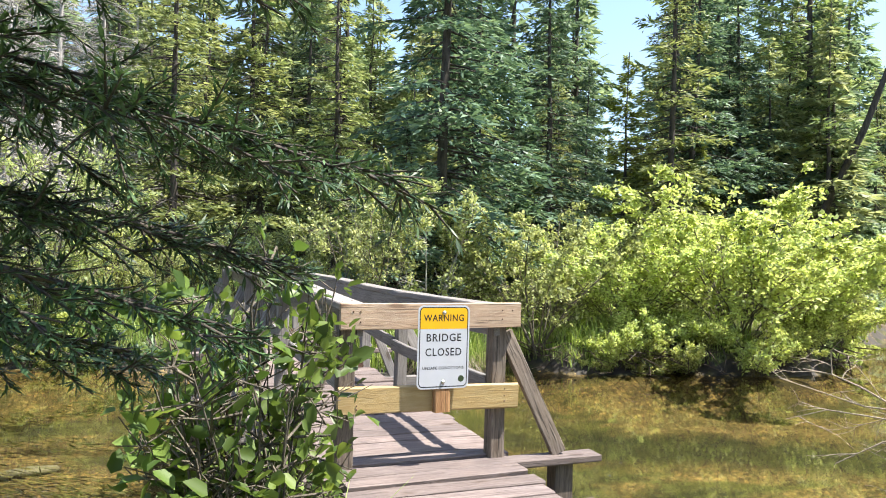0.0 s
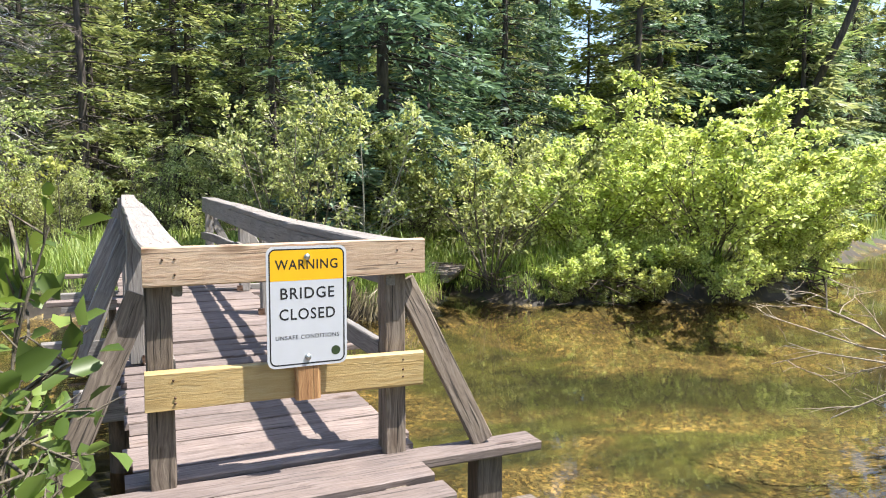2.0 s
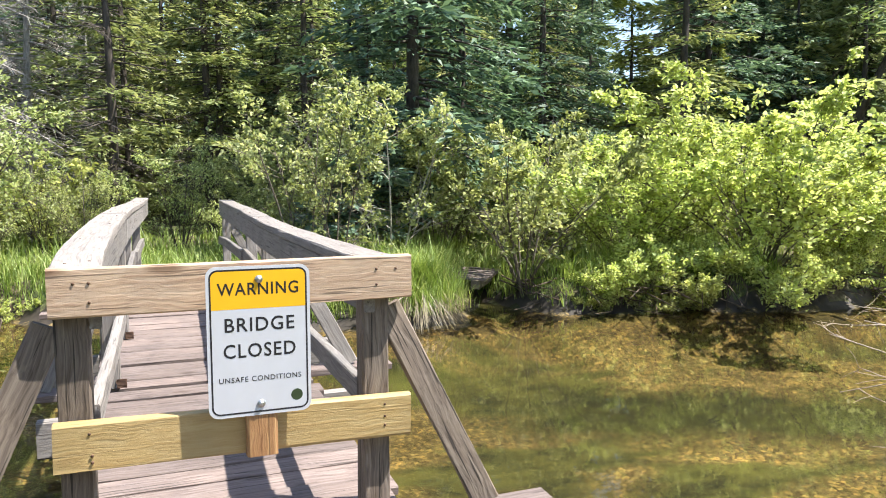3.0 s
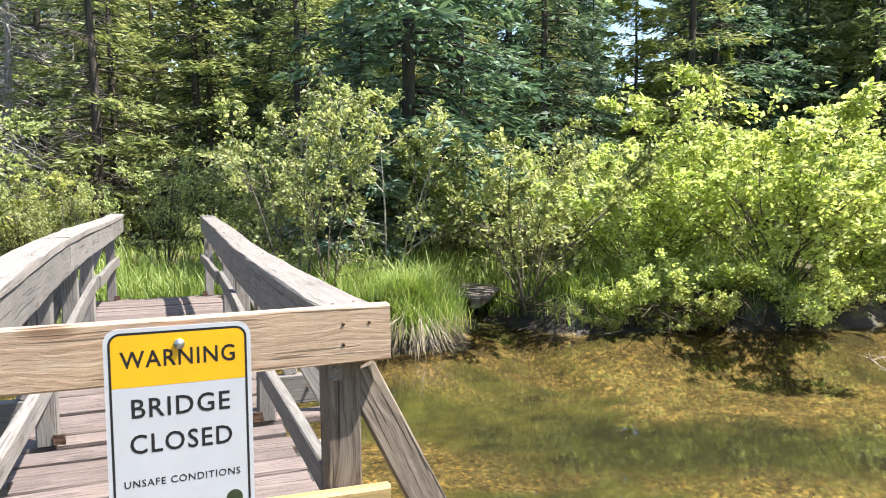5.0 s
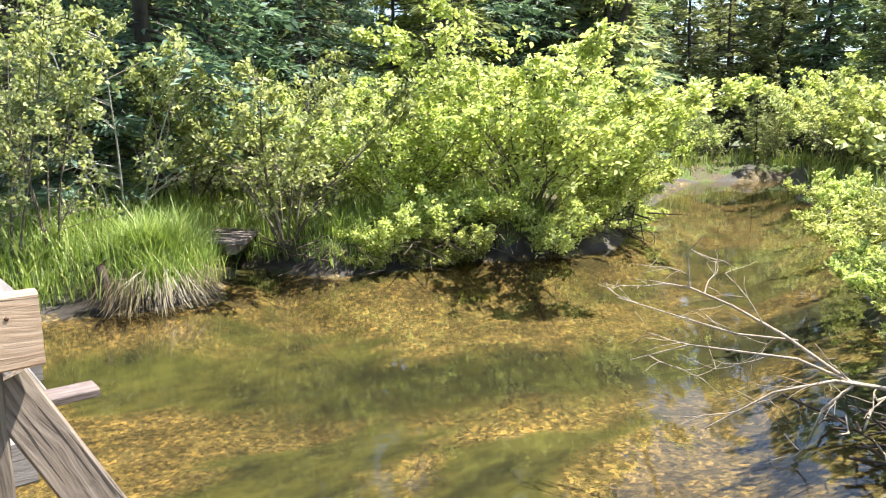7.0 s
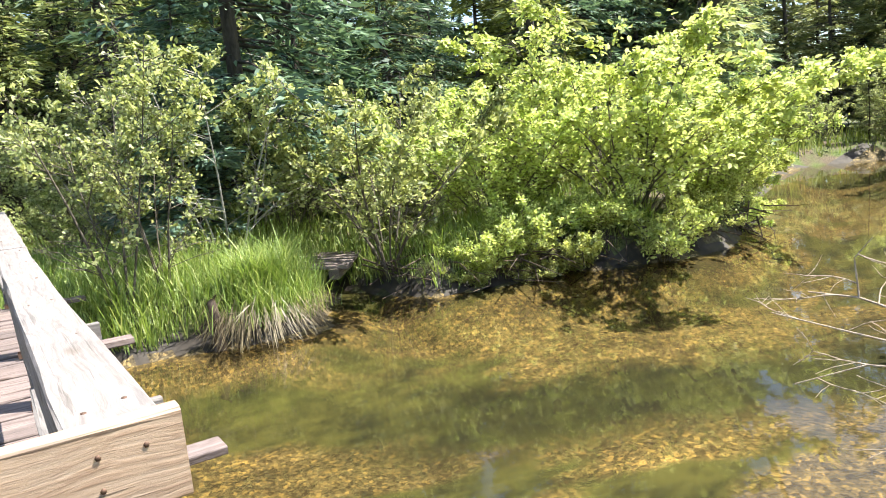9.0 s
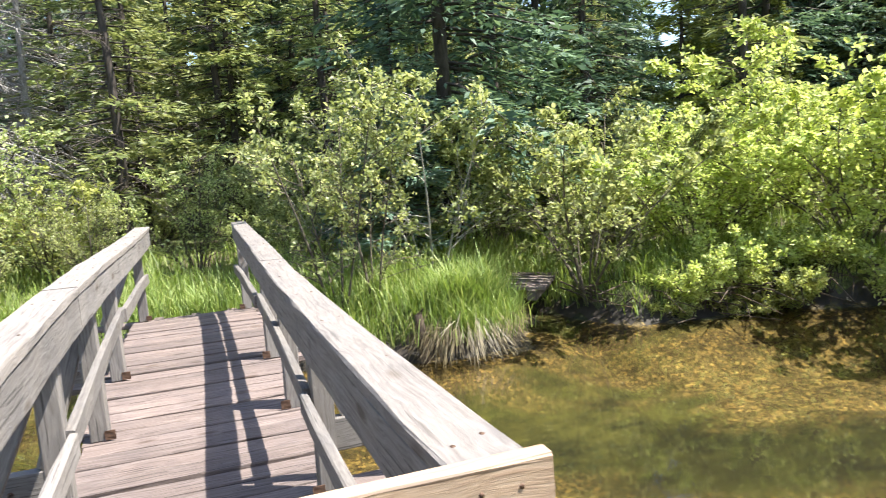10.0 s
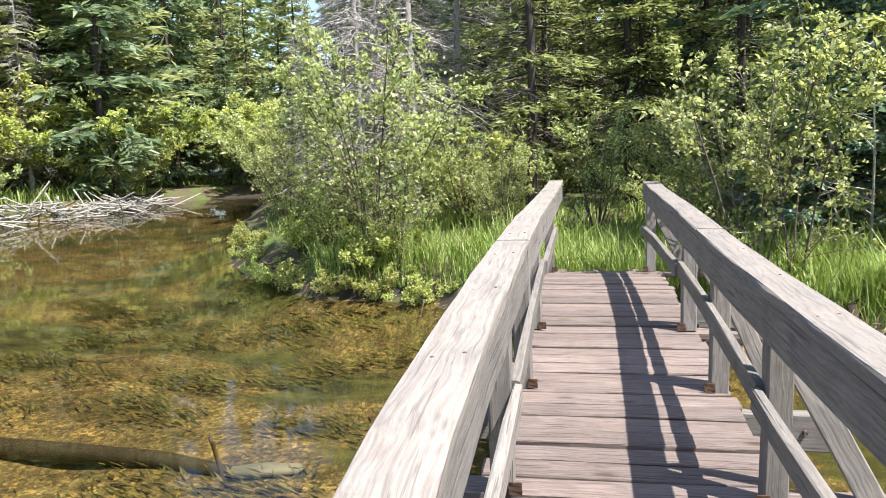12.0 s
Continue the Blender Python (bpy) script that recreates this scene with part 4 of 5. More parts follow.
def scatter(count, az0, az1, d0, d1, choices, smin, smax, gap=1.5, low_gap=True):
    tries = 0
    while count and tries < 900:
        tries += 1
        az, d = radians(tree_rng.uniform(az0, az1)), tree_rng.uniform(d0, d1)
        x, y = 1.5 + d * math.sin(az), 2.5 + d * math.cos(az)
        if float(shore(x, y)) < 1.2 or any((x - a) ** 2 + (y - b) ** 2 < gap**2 for a, b in placed):
            continue
        s = tree_rng.uniform(smin, smax)
        tall = t_height(kind := tree_rng.choice(choices))
        if low_gap and abs(math.degrees(az) - 37) < 2.6:
            s *= 0.42
        if low_gap and 42 < math.degrees(az) < 90:
            s = min(s, (1.8 + 0.33 * d if math.degrees(az) < 55 else 1.4 + 0.295 * d) * tree_rng.uniform(0.8, 1.0) / tall)
        if low_gap and (-33 < math.degrees(az) < -19 or 53.5 < math.degrees(az) < 74):
            s = min(s, (0.38 * (d - 5) - 0.4) * tree_rng.uniform(0.75, 1.0) / tall)
        for cx, cy in ((23.6, 14.2), (-14.5, 34.6)):  # trees shrunk sunward of both bends, an added gap that lets sunlight in
            along, across = (x - cx) * 0.89 - (y - cy) * 0.455, (x - cx) * 0.455 + (y - cy) * 0.89
            if -1.0 < along < 9.0 and abs(across) < 3.6:
                s *= 0.42
        plant(kind, x, y, s, tree_rng.uniform(0, 360))
        placed.append((x, y))
        count -= 1


scatter(9, -10, 11, 15, 23, [FIR[0], FIR[1], FIR[2], FIR[0], DEAD[1]], 0.8, 1.05, 1.5)
scatter(15, 10, 42, 14.5, 24, kinds, 0.6, 1.0, 1.5)
scatter(3, -27, -3, 13.5, 20, [DEAD[0], DEAD[1]], 0.75, 1.1, 1.1)
scatter(9, -46, -14, 20, 32, [DEAD[0], DEAD[1]], 0.9, 1.2, 1.3)
scatter(20, -26, -6, 15, 28, [FIR[0], FIR[1], FIR[2], DEAD[0], DEAD[1], DEAD[0], SPRUCE[1]], 0.8, 1.15, 1.6)
scatter(14, 40, 84, 21, 34, kinds, 0.75, 1.05, 1.8)
scatter(10, -60, -26, 30, 42, [FIR[0], FIR[2], PINE[1]], 1.1, 1.4, 2.0)
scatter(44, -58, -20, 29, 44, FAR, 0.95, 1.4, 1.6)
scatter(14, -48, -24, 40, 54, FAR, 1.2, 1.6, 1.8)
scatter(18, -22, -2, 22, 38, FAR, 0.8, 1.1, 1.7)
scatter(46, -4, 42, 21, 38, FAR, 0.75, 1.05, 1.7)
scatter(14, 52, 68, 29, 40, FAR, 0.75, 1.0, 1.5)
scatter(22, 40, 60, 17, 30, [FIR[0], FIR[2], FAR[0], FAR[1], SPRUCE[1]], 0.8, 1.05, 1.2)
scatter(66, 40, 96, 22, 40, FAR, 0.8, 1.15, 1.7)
scatter(12, 96, 264, 9, 16, [SPRUCE[0], FIR[0], FIR[2], PINE[1]], 0.6, 0.9, 2.2, False)
scatter(20, 90, 302, 15, 34, FAR, 0.8, 1.1, 2.2, False)

# a dead trunk that leans over the far pines
leaner = thing("leaning_trunk", "dark dead trunk leaning among the pines", "tree", at=(15.2, 14.9, -0.3))
v, f = tubes([([(0, 0, 0), (0.75, -0.9, 2.4), (1.45, -1.75, 5.0), (2.1, -2.5, 8.0)], [0.13, 0.105, 0.08, 0.045])], 8)
mesh_part("trunk", smooth(quick_mesh("trunk", v, f, BARK_DARK)), leaner)

# ---- bushes ----
G_BUSH = "leafy bushes along the stream"
ALDER_BIG = shrub("alder_bush", "large rounded alder bush with bright yellow-green leaves", 101, 3.5, 2.6, 24, 17500, 0.083, BARK_SHRUB, LEAF_BRIGHT, G_BUSH, arch=0.42, leaf_low=0.14, ovate=True)
ALDER = [shrub("alder_bush", "open many-stemmed alder bush with green leaves", 110 + i, 3.0, 1.7, 10, 6200, 0.070, BARK_SHRUB, LEAF_MID, G_BUSH, ovate=True, arch=0.3, leaf_low=0.55, stem_r=0.02) for i in range(2)]
BIRCH = shrub("young_birch", "slender pale-stemmed young birch with sparse leaves", 121, 3.0, 1.15, 5, 3900, 0.063, BARK_PALE, LEAF_MID, G_BUSH, ovate=True, arch=0.2, leaf_low=0.5, twig=0.6)
LOW = shrub("low_bush", "low leafy bush overhanging the water", 131, 1.15, 1.2, 12, 3600, 0.072, BARK_SHRUB, LEAF_BRIGHT, G_BUSH, ovate=True, arch=0.9, leaf_low=0.1, twig=0.7)
THIN = shrub("willow_bush", "thin grey-green willow bush", 141, 2.6, 1.3, 12, 4700, 0.058, BARK_SHRUB, LEAF_MID, G_BUSH, arch=0.25, leaf_low=0.15)

SLIM = shrub("slim_alder", "slender dark-stemmed alder rising from the grass", 125, 2.7, 0.75, 4, 2300, 0.061, BARK_SHRUB, LEAF_MID, G_BUSH, arch=0.25, leaf_low=0.75, twig=0.55)
UNDER = [shrub("undergrowth_bush", "dense green undergrowth bush at the forest edge", 145 + i, 2.2, 1.6, 10, 2600, 0.11, BARK_SHRUB, (LEAF_MID, LEAF_BRIGHT)[i], G_BUSH, arch=0.4, leaf_low=0.05, twig=0.6, fine=1) for i in range(2)]
TALL = shrub("alder_bush", "tall open alder bush leaning over the water", 127, 3.3, 1.35, 14, 8000, 0.064, BARK_SHRUB, LEAF_MID, G_BUSH, arch=0.3, leaf_low=0.12, twig=0.5)
plant(TALL, -1.45, 12.9, 1.0, 0)
plant(SLIM, 2.95, 10.45, 1.0, 0)
plant(SLIM, 3.35, 10.6, 0.8, 100)
plant(ALDER_BIG, 9.6, 10.05, 1.02, 0, squash=0.86)
plant(ALDER_BIG, 11.1, 9.9, 0.66, 140)
plant(LOW, 9.05, 9.05, 0.72, 30)
plant(LOW, 9.6, 9.1, 0.7, 90)
plant(LOW, 10.3, 9.2, 0.75, 200)
plant(LOW, 6.95, 9.85, 0.85, 170)
plant(LOW, 7.9, 9.7, 0.9, 300)
plant(LOW, 11.0, 9.6, 0.9, 130)
plant(LOW, 12.2, 10.1, 1.0, 250)
plant(LOW, 13.6, 11.0, 1.0, 310)
plant(ALDER[1], 12.8, 10.9, 0.55, 10)
plant(ALDER_BIG, 8.2, 11.4, 0.80, 250, squash=0.9)
plant(ALDER[0], 6.05, 10.75, 0.95, 0)
plant(ALDER[1], 6.7, 11.8, 0.95, 0)
plant(ALDER[1], 7.0, 11.7, 1.0, 60)
plant(BIRCH, 4.35, 11.5, 1.0, 0)
plant(BIRCH, 3.4, 12.6, 0.8, 130)
plant(LOW, 7.5, 9.9, 0.95, 0)
plant(LOW, 8.6, 9.6, 0.8, 210)
hang_rng = random.Random(3)
for x, y in ((6.75, 9.86), (-3.8, 14.1), (-4.5, 15.2), (-5.2, 16.6), (7.3, 9.74), (7.75, 9.68), (8.15, 9.6), (11.5, 9.6), (12.3, 9.95), (13.2, 10.6), (-0.6, 12.05), (-1.2, 12.15), (-1.9, 12.3), (-2.6, 12.75), (-3.2, 13.3)):
    plant(LOW, x, y, hang_rng.uniform(0.42, 0.66), hang_rng.uniform(0, 360), sink=0.12)
plant(ALDER[0], 5.6, 13.0, 0.85, 200)
plant(ALDER[1], 2.9, 13.3, 0.85, 20)
plant(THIN, 1.6, 14.3, 0.8, 30)
plant(THIN, 0.2, 14.2, 0.75, 90)
plant(ALDER[1], -2.3, 13.6, 0.8, 290)
plant(THIN, -1.0, 12.5, 0.62, 10)
plant(THIN, -2.4, 13.9, 1.0, 170)
plant(LOW, -1.4, 12.45, 0.8, 60)
plant(LOW, -2.7, 13.4, 0.7, 160)
bush_rng = random.Random(5)
for x, y, s, t in ((-0.5, 15.2, 0.9, THIN), (3.6, 14.6, 0.9, ALDER[0]), (6.4, 14.2, 1.0, ALDER[1]), (-4.4, 17.0, 1.0, THIN), (-5.4, 19.6, 1.1, ALDER[0]), (-7.4, 24, 1.1, THIN), (-9.5, 29.5, 1.2, ALDER[1]),
                   (-12, 34.8, 1.3, ALDER_BIG), (-15.5, 37, 1.2, THIN), (-16.8, 31.0, 1.5, ALDER[0]), (-17.6, 27.5, 1.4, ALDER_BIG), (-18.6, 23.5, 1.5, THIN), (-20, 26, 1.5, ALDER_BIG), (-21, 22, 1.6, ALDER[1]), (-18.5, 34, 1.6, ALDER[0]), (-13, 38, 1.6, ALDER[1]), (-8.3, 27.5, 1.2, ALDER_BIG), (-19.5, 20, 1.2, ALDER[0]),
                   (13.6, 11.9, 0.55, THIN), (16.2, 14.0, 0.65, ALDER[0]), (20.5, 15.8, 1.1, THIN), (23.5, 16, 1.2, ALDER[1]), (21.5, 16.5, 0.85, THIN), (26.5, 14.8, 1.0, THIN), (22.2, 10.6, 1.1, ALDER[0]), (20.6, 8.9, 0.8, ALDER_BIG), (18.6, 7.2, 0.8, THIN),
                   (15.8, 5.6, 0.75, ALDER[1]), (12.8, 4.0, 0.7, ALDER[0]), (28, 13, 1.2, ALDER_BIG), (25, 9.5, 1.2, THIN), (25.0, 14.0, 0.85, THIN), (23.6, 15.4, 0.85, THIN), (24.9, 12.3, 0.9, ALDER[0]), (-14, 35.6, 1.3, ALDER_BIG), (-16.8, 35.8, 1.4, ALDER[1]), (-11.6, 34.2, 1.2, ALDER_BIG), (-18.6, 33, 1.4, ALDER_BIG)):
    plant(t, x, y, s, bush_rng.uniform(0, 360))

under_rng = random.Random(9)
for count, az0, az1, d0, d1, big in ((20, -30, 10, 13, 24, 0.9), (20, 8, 45, 13.5, 24, 0.9), (18, 45, 95, 19, 30, 1.0), (34, -60, -22, 18, 34, 1.35), (8, 95, 290, 7, 14, 0.9)):
    made = 0
    while made < count:
        az, d = radians(under_rng.uniform(az0, az1)), under_rng.uniform(d0, d1)
        x, y = 1.5 + d * math.sin(az), 2.5 + d * math.cos(az)
        if float(shore(x, y)) > 0.9:
            plant(UNDER[under_rng.random() < 0.35], x, y, big * under_rng.uniform(0.6, 1.15), under_rng.uniform(0, 360))
            made += 1

# ---- near plants ----
NEAR = shrub("leafy_shrub", "bright leafy shrub beside the water", 151, 1.9, 0.7, 7, 1700, 0.08, BARK_SHRUB, LEAF_MID, "", arch=0.3, leaf_low=0.1, twig=0.55, stem_r=0.012, ovate=True)
for x, y, k, r in ((7.2, 4.1, 0.4, 0), (8.1, 4.4, 0.5, 90), (9.1, 4.95, 0.7, 200), (10.4, 5.5, 0.8, 20), (12.0, 6.3, 0.9, 120), (13.8, 7.1, 0.9, 250), (15.8, 8.1, 1.0, 60), (17.6, 9.0, 1.0, 160)):
    plant(LOW, x, y, k, r, sink=0.1)
plant(NEAR, 7.15, 3.55, 0.95, 0)
plant(NEAR, 6.6, 3.2, 0.75, 60)
plant(NEAR, 8.2, 3.9, 1.0, 120)
plant(NEAR, 9.6, 4.6, 1.05, 220)
SAPLING = shrub("broadleaf_sapling", "dark green broad-leaved saplings at the bridge foot", 161, 1.28, 0.24, 5, 270, 0.07, BARK_SHRUB, LEAF_NEAR, "saplings by the bridge", arch=0.3, leaf_low=0.12, twig=0.48, stem_r=0.007, ovate=True)
for x, y, s, r in ((0.58, 3.15, 1.05, 0), (0.47, 2.82, 0.95, 70), (0.66, 3.56, 0.85, 150), (0.42, 3.35, 1.1, 220), (0.30, 3.02, 1.1, 300)):
    plant(SAPLING, x, y, s, r)

# bough tips of a fir that hang into the path
near_fir = thing("overhanging_fir", "dark fir with low boughs hanging beside the path", "tree", at=(-1.75, 1.9, -0.2))
b_rng = np.random.default_rng(71)
v, f = tubes([([(0, 0, -0.2), (0.03, 0, 2.0), (0.0, 0.05, 5.0)], [0.16, 0.12, 0.04])], 10)
mesh_part("trunk", smooth(quick_mesh("trunk", v, f, BARK_DARK)), near_fir)
for bz, reach, dy, fall in ((2.05, 2.0, -0.45, -0.30), (1.80, 2.25, -0.30, -0.34), (1.62, 2.1, -0.10, -0.32), (1.50, 1.95, -0.25, -0.30), (2.25, 1.9, -0.1, -0.25), (1.36, 1.8, 0.05, -0.24), (2.4, 2.0, -0.45, -0.3), (1.95, 2.1, -0.2, -0.45)):
    s = np.linspace(0, 1, 7)
    main = np.stack([s * reach, dy * s - 0.1 * s**2, bz + fall * s + 0.08 * np.sin(s * 3)], axis=1)
    paths, na, nb = [(main, np.linspace(0.016, 0.003, 7))], [], []
    for i in range(46):
        q = 0.2 + 0.8 * i / 46
        b0 = np.array([np.interp(q, s, main[:, k]) for k in range(3)])
        sgn = 1 if i % 2 else -1
        d = unit(np.array([0.75, sgn * 0.7, -0.25]) + b_rng.normal(0, 0.12, 3))
        ln = (0.5 * (1.1 - q) + 0.10) * (0.7 + 0.5 * b_rng.random())
        b1 = b0 + d * ln + np.array([0, 0, -0.10 * ln])
        paths.append((np.array([b0, (b0 + b1) / 2, b1]), [0.004, 0.003, 0.0015]))
        na.append(b0)
        nb.append(b1)
        for _ in range(3):
            c0 = b0 + (b1 - b0) * (0.25 + 0.6 * b_rng.random())
            c1 = c0 + unit(d + b_rng.normal(0, 0.5, 3)) * ln * 0.4
            paths.append((np.array([c0, (c0 + c1) / 2, c1]), [0.003, 0.002, 0.001]))
            na.append(c0)
            nb.append(c1)
    bough = mesh_part("bough", quick_mesh("bough", *tubes(paths, 4), BARK_DARK), near_fir)
    na, nb = np.array(na), np.array(nb)
    cnt = 9000
    w = np.linalg.norm(nb - na, axis=1)
    idx = b_rng.choice(len(na), cnt, p=w / w.sum())
    p = na[idx] + (nb[idx] - na[idx]) * b_rng.random((cnt, 1))
    d = unit(nb[idx] - na[idx]) * 0.7 + b_rng.normal(0, 0.6, (cnt, 3)) * np.array([1, 1, 0.5])
    mesh_part("needles", quick_mesh("needles", *leaves(p, d, np.array([0, 0, 1.0]) + b_rng.normal(0, 0.3, (cnt, 3)), 0.028 + 0.012 * b_rng.random(cnt), 0.0055), NEEDLE_NEAR), bough)

# ---- grass ----
g_rng = np.random.default_rng(81)


def grass_field(name, label, x0, x1, y0, y1, count, height, material, dmin=0.12, dmax=9.0, width=0.007, lean=0.4, keep=None):
    px, py = g_rng.uniform(x0, x1, count * 3), g_rng.uniform(y0, y1, count * 3)
    d = shore(px, py)
    patch = 0.5 + 0.5 * np.sin(px * 2.1 + 1.3 * np.sin(py * 1.7)) * np.cos(py * 1.9 + px)
    ok = (d > dmin) & (d < dmax) & (g_rng.random(len(px)) < 0.35 + 0.65 * patch)
    if keep is not None:
        ok &= keep(px, py)
    px, py, patch = px[ok][:count], py[ok][:count], patch[ok][:count]
    pts = np.stack([px, py, ground_z(px, py) - 0.02], axis=1)
    v, f = blades(pts, height * (0.45 + 0.55 * patch) * (0.45 + 0.8 * g_rng.random(len(pts)) ** 1.5), g_rng, width, lean)
    return tagged(new(name, quick_mesh(name, v, f, material)), label, "grass", kind="stuff")


grass_field("grass", "tall fresh green marsh grass on the far bank", -2.5, 6.0, 9.6, 13.2, 19000, 0.60, GRASS, width=0.006, lean=0.6)
grass_field("grass", "fresh green grass under the forest edge", -9, 14, 11, 19, 20000, 0.40, GRASS, dmin=0.6, dmax=20, width=0.009)
grass_field("grass", "bright grass on the distant stream bank", -24, -9, 17, 36, 9000, 0.75, GRASS, dmin=0.8, dmax=6, width=0.02)
grass_field("grass", "grass along the bank downstream", 12, 26, 5, 18, 7000, 0.6, GRASS, dmin=0.15, dmax=3, width=0.014)
grass_field("grass", "grass tufts on the near bank", 2.06, 3.2, 2.0, 3.9, 1500, 0.2, GRASS, dmin=0.0, dmax=1.6, width=0.004, lean=0.6)
grass_field("grass", "long grass beside the boardwalk", -2.5, 1.02, 0.6, 3.75, 3600, 0.34, GRASS, dmin=0.02, width=0.004, lean=0.7)

grass_field("grass", "grass between the alder stems on the bank", 5.7, 9.5, 9.4, 12.0, 5000, 0.55, GRASS, dmin=0.02, dmax=1.6, width=0.006, lean=0.8)
# sedge clump with its skirt of dry roots on the corner of the bank
tuft_pts = np.column_stack([4.22 + g_rng.normal(0, 0.22, 2600), 10.08 + g_rng.normal(0, 0.2, 2600), np.zeros(2600)])
tuft_pts[:, 2] = np.maximum(ground_z(tuft_pts[:, 0], tuft_pts[:, 1]), -0.4)
v, f = blades(tuft_pts, 0.2 + 0.34 * g_rng.random(2600), g_rng, 0.005, 0.75)
tagged(new("sedge_clump", quick_mesh("sedge_clump", v, f, GRASS)), "dense bright green sedge clump at the water's edge", "grass", kind="stuff")
ang = g_rng.uniform(math.pi * 0.95, math.pi * 2.1, 560)
rad = 0.42 + 0.2 * g_rng.random(560)
root_p = np.column_stack([4.15 + np.cos(ang) * rad, 10.0 + np.sin(ang) * rad * 0.8, -0.28 + 0.08 * g_rng.normal(0, 1, 560)])
root_d = np.column_stack([np.cos(ang), np.sin(ang), -1.2 + 0.5 * g_rng.normal(0, 1, 560)]) + g_rng.normal(0, 0.25, (560, 3))
v, f = leaves(root_p, root_d, np.column_stack([np.cos(ang), np.sin(ang), np.full(560, 0.5)]), 0.2 + 0.16 * g_rng.random(560), 0.009)
tagged(new("dry_sedge", quick_mesh("dry_sedge", v, f, DRY_GRASS)), "drooping skirt of dry straw-coloured sedge", "grass", kind="stuff")

# ---- dead branch over the water, twig pile, brush heap ----


def forked(rng, start, d, length, radius, depth, out, spread=0.55, sag=0.0):
    pts, p, dd = [np.array(start, float)], np.array(start, float), unit(np.array(d, float))
    for i in range(4):
        dd = unit(dd + rng.normal(0, 0.16, 3) + np.array([0, 0, sag]))
        p = p + dd * length / 4
        pts.append(p)
    out.append((np.array(pts), np.linspace(radius, radius * 0.5, 5)))
    if depth:
        for i in (1, 2, 3, 4, 4):
            if rng.random() < 0.9:
                nd = unit(dd + rng.normal(0, spread, 3) * np.array([1, 1, 0.6]))
                forked(rng, pts[i], nd, length * (0.5 + 0.25 * rng.random()), radius * 0.52, depth - 1, out, spread, sag)


d_rng = np.random.default_rng(91)
snag = thing("dead_branch", "bleached bare branch reaching out over the water", "branch")
paths = []
for pts, r0, r1 in (
        (((6.75, 3.25, -0.28), (5.98, 3.54, -0.19), (5.86, 3.77, -0.18), (5.78, 3.97, -0.17), (5.69, 4.29, 0.03), (5.65, 4.58, 0.15), (5.61, 4.83, 0.22), (5.52, 5.05, 0.24)), 0.017, 0.004),
        (((5.78, 3.97, -0.17), (5.59, 4.17, -0.05), (5.46, 4.40, -0.04), (5.36, 4.66, -0.04), (5.22, 4.95, -0.17)), 0.009, 0.003),
        (((5.72, 4.23, 0.01), (5.62, 4.53, 0.0), (5.45, 4.80, 0.08), (5.33, 5.14, 0.15)), 0.008, 0.003),
        (((5.80, 3.95, -0.17), (5.64, 4.04, -0.30), (5.60, 4.09, -0.5)), 0.010, 0.005),
        (((5.61, 4.83, 0.22), (5.64, 4.87, 0.42), (5.69, 4.80, 0.53)), 0.006, 0.002),
        (((5.84, 3.85, -0.18), (5.6, 3.98, -0.12), (5.42, 4.2, -0.2), (5.2, 4.45, -0.42)), 0.010, 0.004)):
    pts = np.array(pts)
    paths.append((pts, np.linspace(r0, r1, len(pts))))
    for i in range(1, len(pts)):
        for _ in range(1):
            q = d_rng.random()
            if r0 > 0.02 and i < 3:
                continue
            forked(d_rng, pts[i - 1] + (pts[i] - pts[i - 1]) * q, unit(pts[i] - pts[i - 1]) + d_rng.normal(0, 0.75, 3), 0.16 + 0.22 * d_rng.random(), 0.0045, 1, paths, 0.8, 0.0)
mesh_part("main_limb", quick_mesh("main_limb", *tubes(paths[:1], 7), BARK_TWIG), snag)
big = [p for p in paths[1:] if p[1][0] > 0.0055]
for p in big:
    mesh_part("side_limb", quick_mesh("side_limb", *tubes([p], 6), BARK_TWIG), snag)
tagged(mesh_part("twig_tangle", quick_mesh("twigs", *tubes([p for p in paths[1:] if p[1][0] <= 0.0055], 4), BARK_TWIG), snag), kind="stuff")

heap = thing("twig_pile", "tangle of dark wet twigs caught at the water's edge", "branches")
paths = []
for i in range(24):
    a = np.array([6.25 + d_rng.normal(0, 0.28), 3.92 + d_rng.normal(0, 0.14), -0.60 + 0.12 * d_rng.random()])
    d = unit(np.array([d_rng.normal(0, 1), d_rng.normal(0, 0.7), d_rng.normal(0.15, 0.35)]))
    ln = 0.25 + 0.5 * d_rng.random()
    paths.append((np.array([a - d * ln / 2, a + d_rng.normal(0, 0.03, 3), a + d * ln / 2]), [0.010, 0.008, 0.003]))
tagged(mesh_part("twig_tangle", quick_mesh("twigs", *tubes(paths, 5), ROOT), heap), kind="stuff")
paths = []
for i in range(10):
    a = np.array([6.1 + d_rng.normal(0, 0.3), 3.8 + d_rng.normal(0, 0.13), -0.50 + 0.10 * d_rng.random()])
    d = unit(np.array([d_rng.normal(0, 1), d_rng.normal(0, 0.7), d_rng.normal(0.1, 0.3)]))
    ln = 0.2 + 0.4 * d_rng.random()
    paths.append((np.array([a - d * ln / 2, a + d_rng.normal(0, 0.03, 3), a + d * ln / 2]), [0.007, 0.006, 0.002]))
tagged(mesh_part("pale_twig_tangle", quick_mesh("pale_twigs", *tubes(paths, 5), BARK_TWIG), heap), kind="stuff")

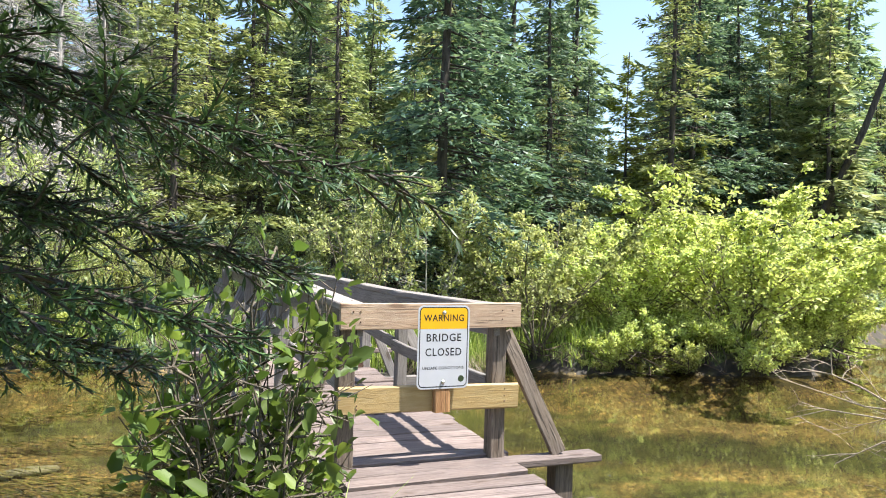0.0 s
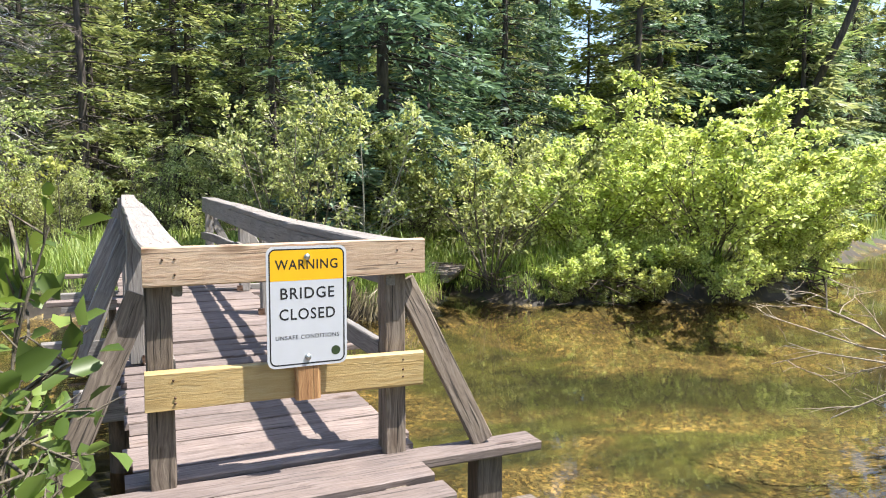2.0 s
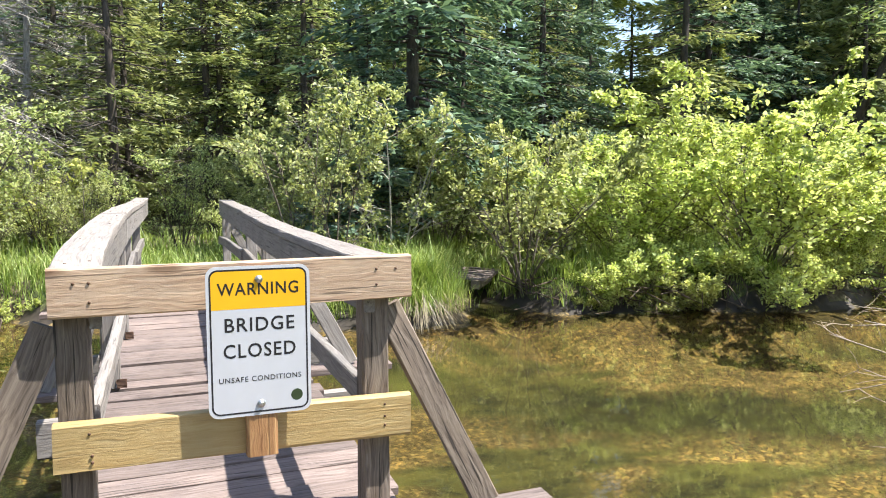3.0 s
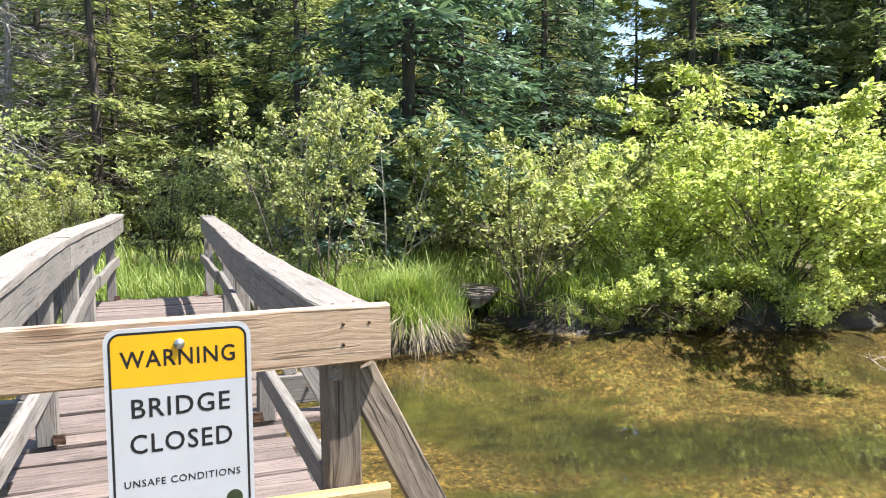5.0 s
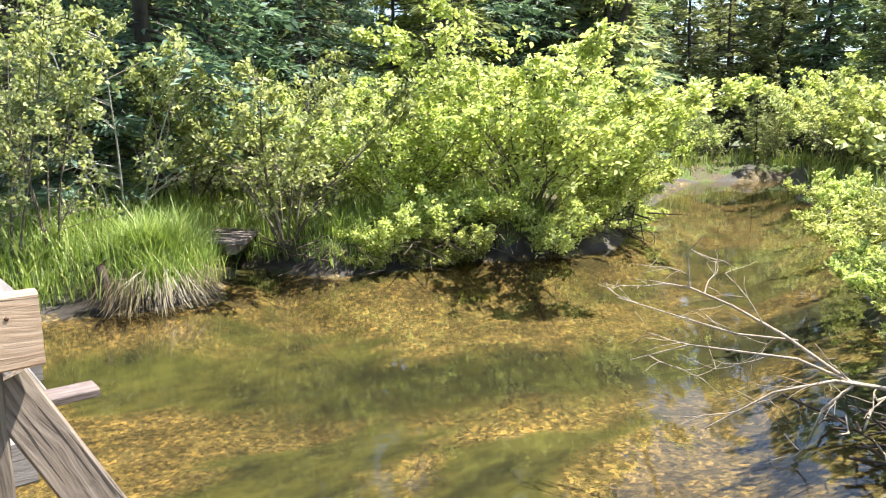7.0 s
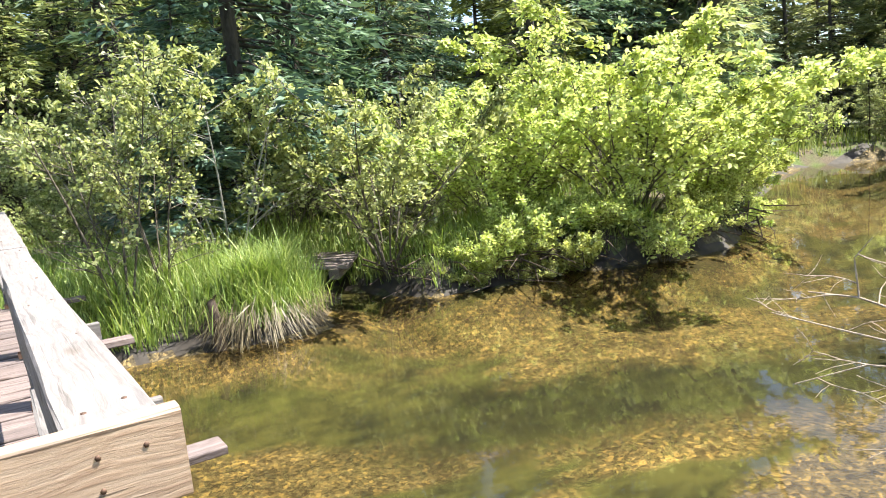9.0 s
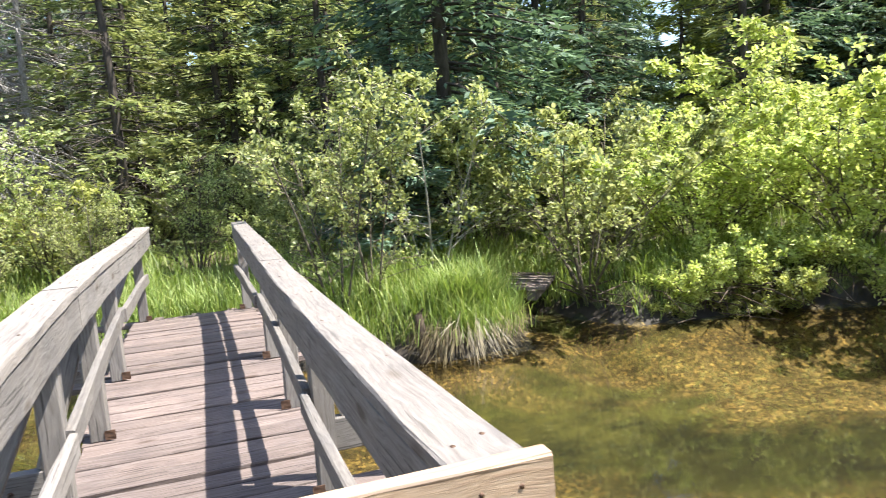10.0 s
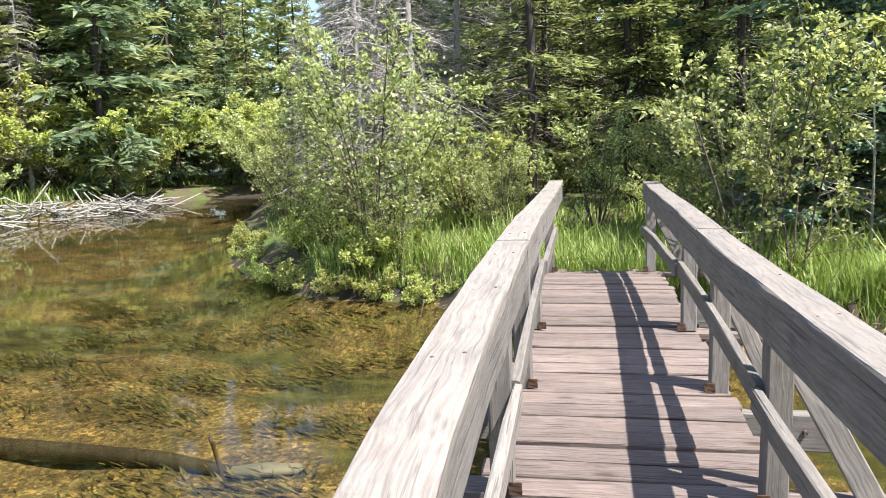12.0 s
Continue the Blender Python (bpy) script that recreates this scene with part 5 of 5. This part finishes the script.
brush = thing("brush_heap", "pile of bleached driftwood sticks on the far bank", "branches")
paths = []
for i in range(220):
    u = d_rng.random()
    a = np.array([-15.6 + 1.0 * u + d_rng.normal(0, 0.5), 20.0 + 8.2 * u + d_rng.normal(0, 0.35), WATER_Z + 0.05 + (0.75 - 0.45 * u) * d_rng.random() ** 1.5])
    d = unit(np.array([d_rng.normal(0, 1), d_rng.normal(0, 1), d_rng.normal(0, 0.25)]))
    ln = 0.8 + 1.4 * d_rng.random()
    paths.append((np.array([a - d * ln / 2, a + d_rng.normal(0, 0.05, 3), a + d * ln / 2]), [0.03, 0.026, 0.01]))
tagged(mesh_part("stick_tangle", quick_mesh("sticks", *tubes(paths, 5), BARK_DEAD), brush), kind="stuff")

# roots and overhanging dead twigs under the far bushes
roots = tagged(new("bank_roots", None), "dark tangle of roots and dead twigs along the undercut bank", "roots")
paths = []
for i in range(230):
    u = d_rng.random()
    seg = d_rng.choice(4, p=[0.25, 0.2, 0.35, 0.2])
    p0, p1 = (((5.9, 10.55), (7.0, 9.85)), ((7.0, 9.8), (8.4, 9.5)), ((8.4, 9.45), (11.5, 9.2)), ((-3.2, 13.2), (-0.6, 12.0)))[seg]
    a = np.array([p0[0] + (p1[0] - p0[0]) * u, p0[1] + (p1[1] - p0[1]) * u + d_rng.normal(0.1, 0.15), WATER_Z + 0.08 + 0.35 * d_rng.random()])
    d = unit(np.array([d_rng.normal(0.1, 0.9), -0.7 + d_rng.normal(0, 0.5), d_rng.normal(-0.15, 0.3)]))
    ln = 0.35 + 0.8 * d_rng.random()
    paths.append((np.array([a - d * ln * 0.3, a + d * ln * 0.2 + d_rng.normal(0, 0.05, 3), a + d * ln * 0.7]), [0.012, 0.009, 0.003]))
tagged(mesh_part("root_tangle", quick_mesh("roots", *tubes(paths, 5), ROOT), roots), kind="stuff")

old = thing("old_boardwalk", "short run of old grey planks on the far bank", "boardwalk", at=(5.25, 11.35, -0.21), turn=-38)
for i in range(6):
    mesh_part("plank", sweep_board("plank", [(-0.55, 0, 0), (0.55, 0, 0)], 0.13, 0.036, WOOD_DECK, side=(0, 1, 0), seed=300 + i), old, m=pose(0, i * 0.145 - 0.3, 0.02 + 0.008 * i, 0, 2, 2 * (i % 3 - 1)))
for xs in (-0.4, 0.4):
    mesh_part("bearer", sweep_board("bearer", [(xs, -0.45, -0.06), (xs, 0.6, -0.04)], 0.12, 0.12, WOOD_DARK, seed=320), old)
stub = thing("dead_stub", "short dark rotten stub in the sedge", "stump", at=(3.62, 9.82, -0.62))
v, f = tubes([([(0, 0, -0.1), (0.02, 0.0, 0.25), (-0.02, 0.01, 0.5), (0.03, 0.0, 0.56)], [0.07, 0.05, 0.042, 0.012])], 8)
mesh_part("trunk", quick_mesh("trunk", v, f, ROOT), stub)

# ---- under the water ----
sunk = thing("sunken_log", "dark waterlogged log lying on the stream bed", "log")
v, f = tubes([([(-3.7, 8.2, -0.98), (-2.7, 8.1, -0.95), (-1.8, 8.05, -0.95), (-1.05, 7.96, -1.0)], [0.09, 0.08, 0.07, 0.05])], 10)
mesh_part("trunk", smooth(quick_mesh("trunk", v, f, MUD)), sunk)
slab = thing("sunken_stone", "pale flat stone under the water", "stone", at=(-0.92, 7.98, -0.97), turn=12)
v, f = tubes([([(-0.26, 0, 0.02), (-0.25, 0, 0.03), (0.0, 0.01, 0.04), (0.24, 0, 0.03), (0.26, 0, 0.02)], [0.02, 0.075, 0.09, 0.07, 0.02])], 9)
mesh_part("body", smooth(quick_mesh("body", v * np.array([1, 1, 0.45]), f, STONE)), slab)
stick = thing("dead_stick", "dark stick poking out of the stream", "branch")
v, f = tubes([([(-1.12, 7.72, -0.95), (-1.15, 7.66, -0.62), (-1.16, 7.64, -0.57)], [0.014, 0.016, 0.009])], 7)
mesh_part("stem", quick_mesh("stem", v, f, ROOT), stick)
WEED = leaf_mat("water_weed", (0.028, 0.033, 0.010), (0.075, 0.08, 0.024), (0.21, 0.19, 0.07), 0.2)
w_rng = np.random.default_rng(97)
spots = np.column_stack([w_rng.uniform(-7.5, 0.4, 70), w_rng.uniform(5.6, 13.5, 70)])
spots = spots[shore(spots[:, 0], spots[:, 1]) < -0.45]
wp, wd, wl = [], [], []
for x, y in spots:
    n = int(w_rng.integers(60, 170))
    q = np.column_stack([x + w_rng.normal(0, 0.26, n), y + w_rng.normal(0, 0.12, n)])
    wp.append(np.column_stack([q, ground_z(q[:, 0], q[:, 1]) + 0.02 + 0.13 * w_rng.random(n)]))
    wd.append(np.column_stack([np.full(n, -0.85), np.full(n, 0.35), np.full(n, 0.10)]) + w_rng.normal(0, 0.28, (n, 3)) * np.array([1, 1, 0.4]))
    wl.append(0.07 + 0.13 * w_rng.random(n))
wp, wd, wl = np.concatenate(wp), np.concatenate(wd), np.concatenate(wl)
v, f = leaves(wp, wd, np.array([0, 0, 1.0]) + w_rng.normal(0, 0.35, (len(wp), 3)), wl, wl * 0.13, 0.1, 0.4)
tagged(new("water_weed", quick_mesh("water_weed", v, f, WEED)), "olive water weed combed along the stream bed", "water plant", kind="stuff")
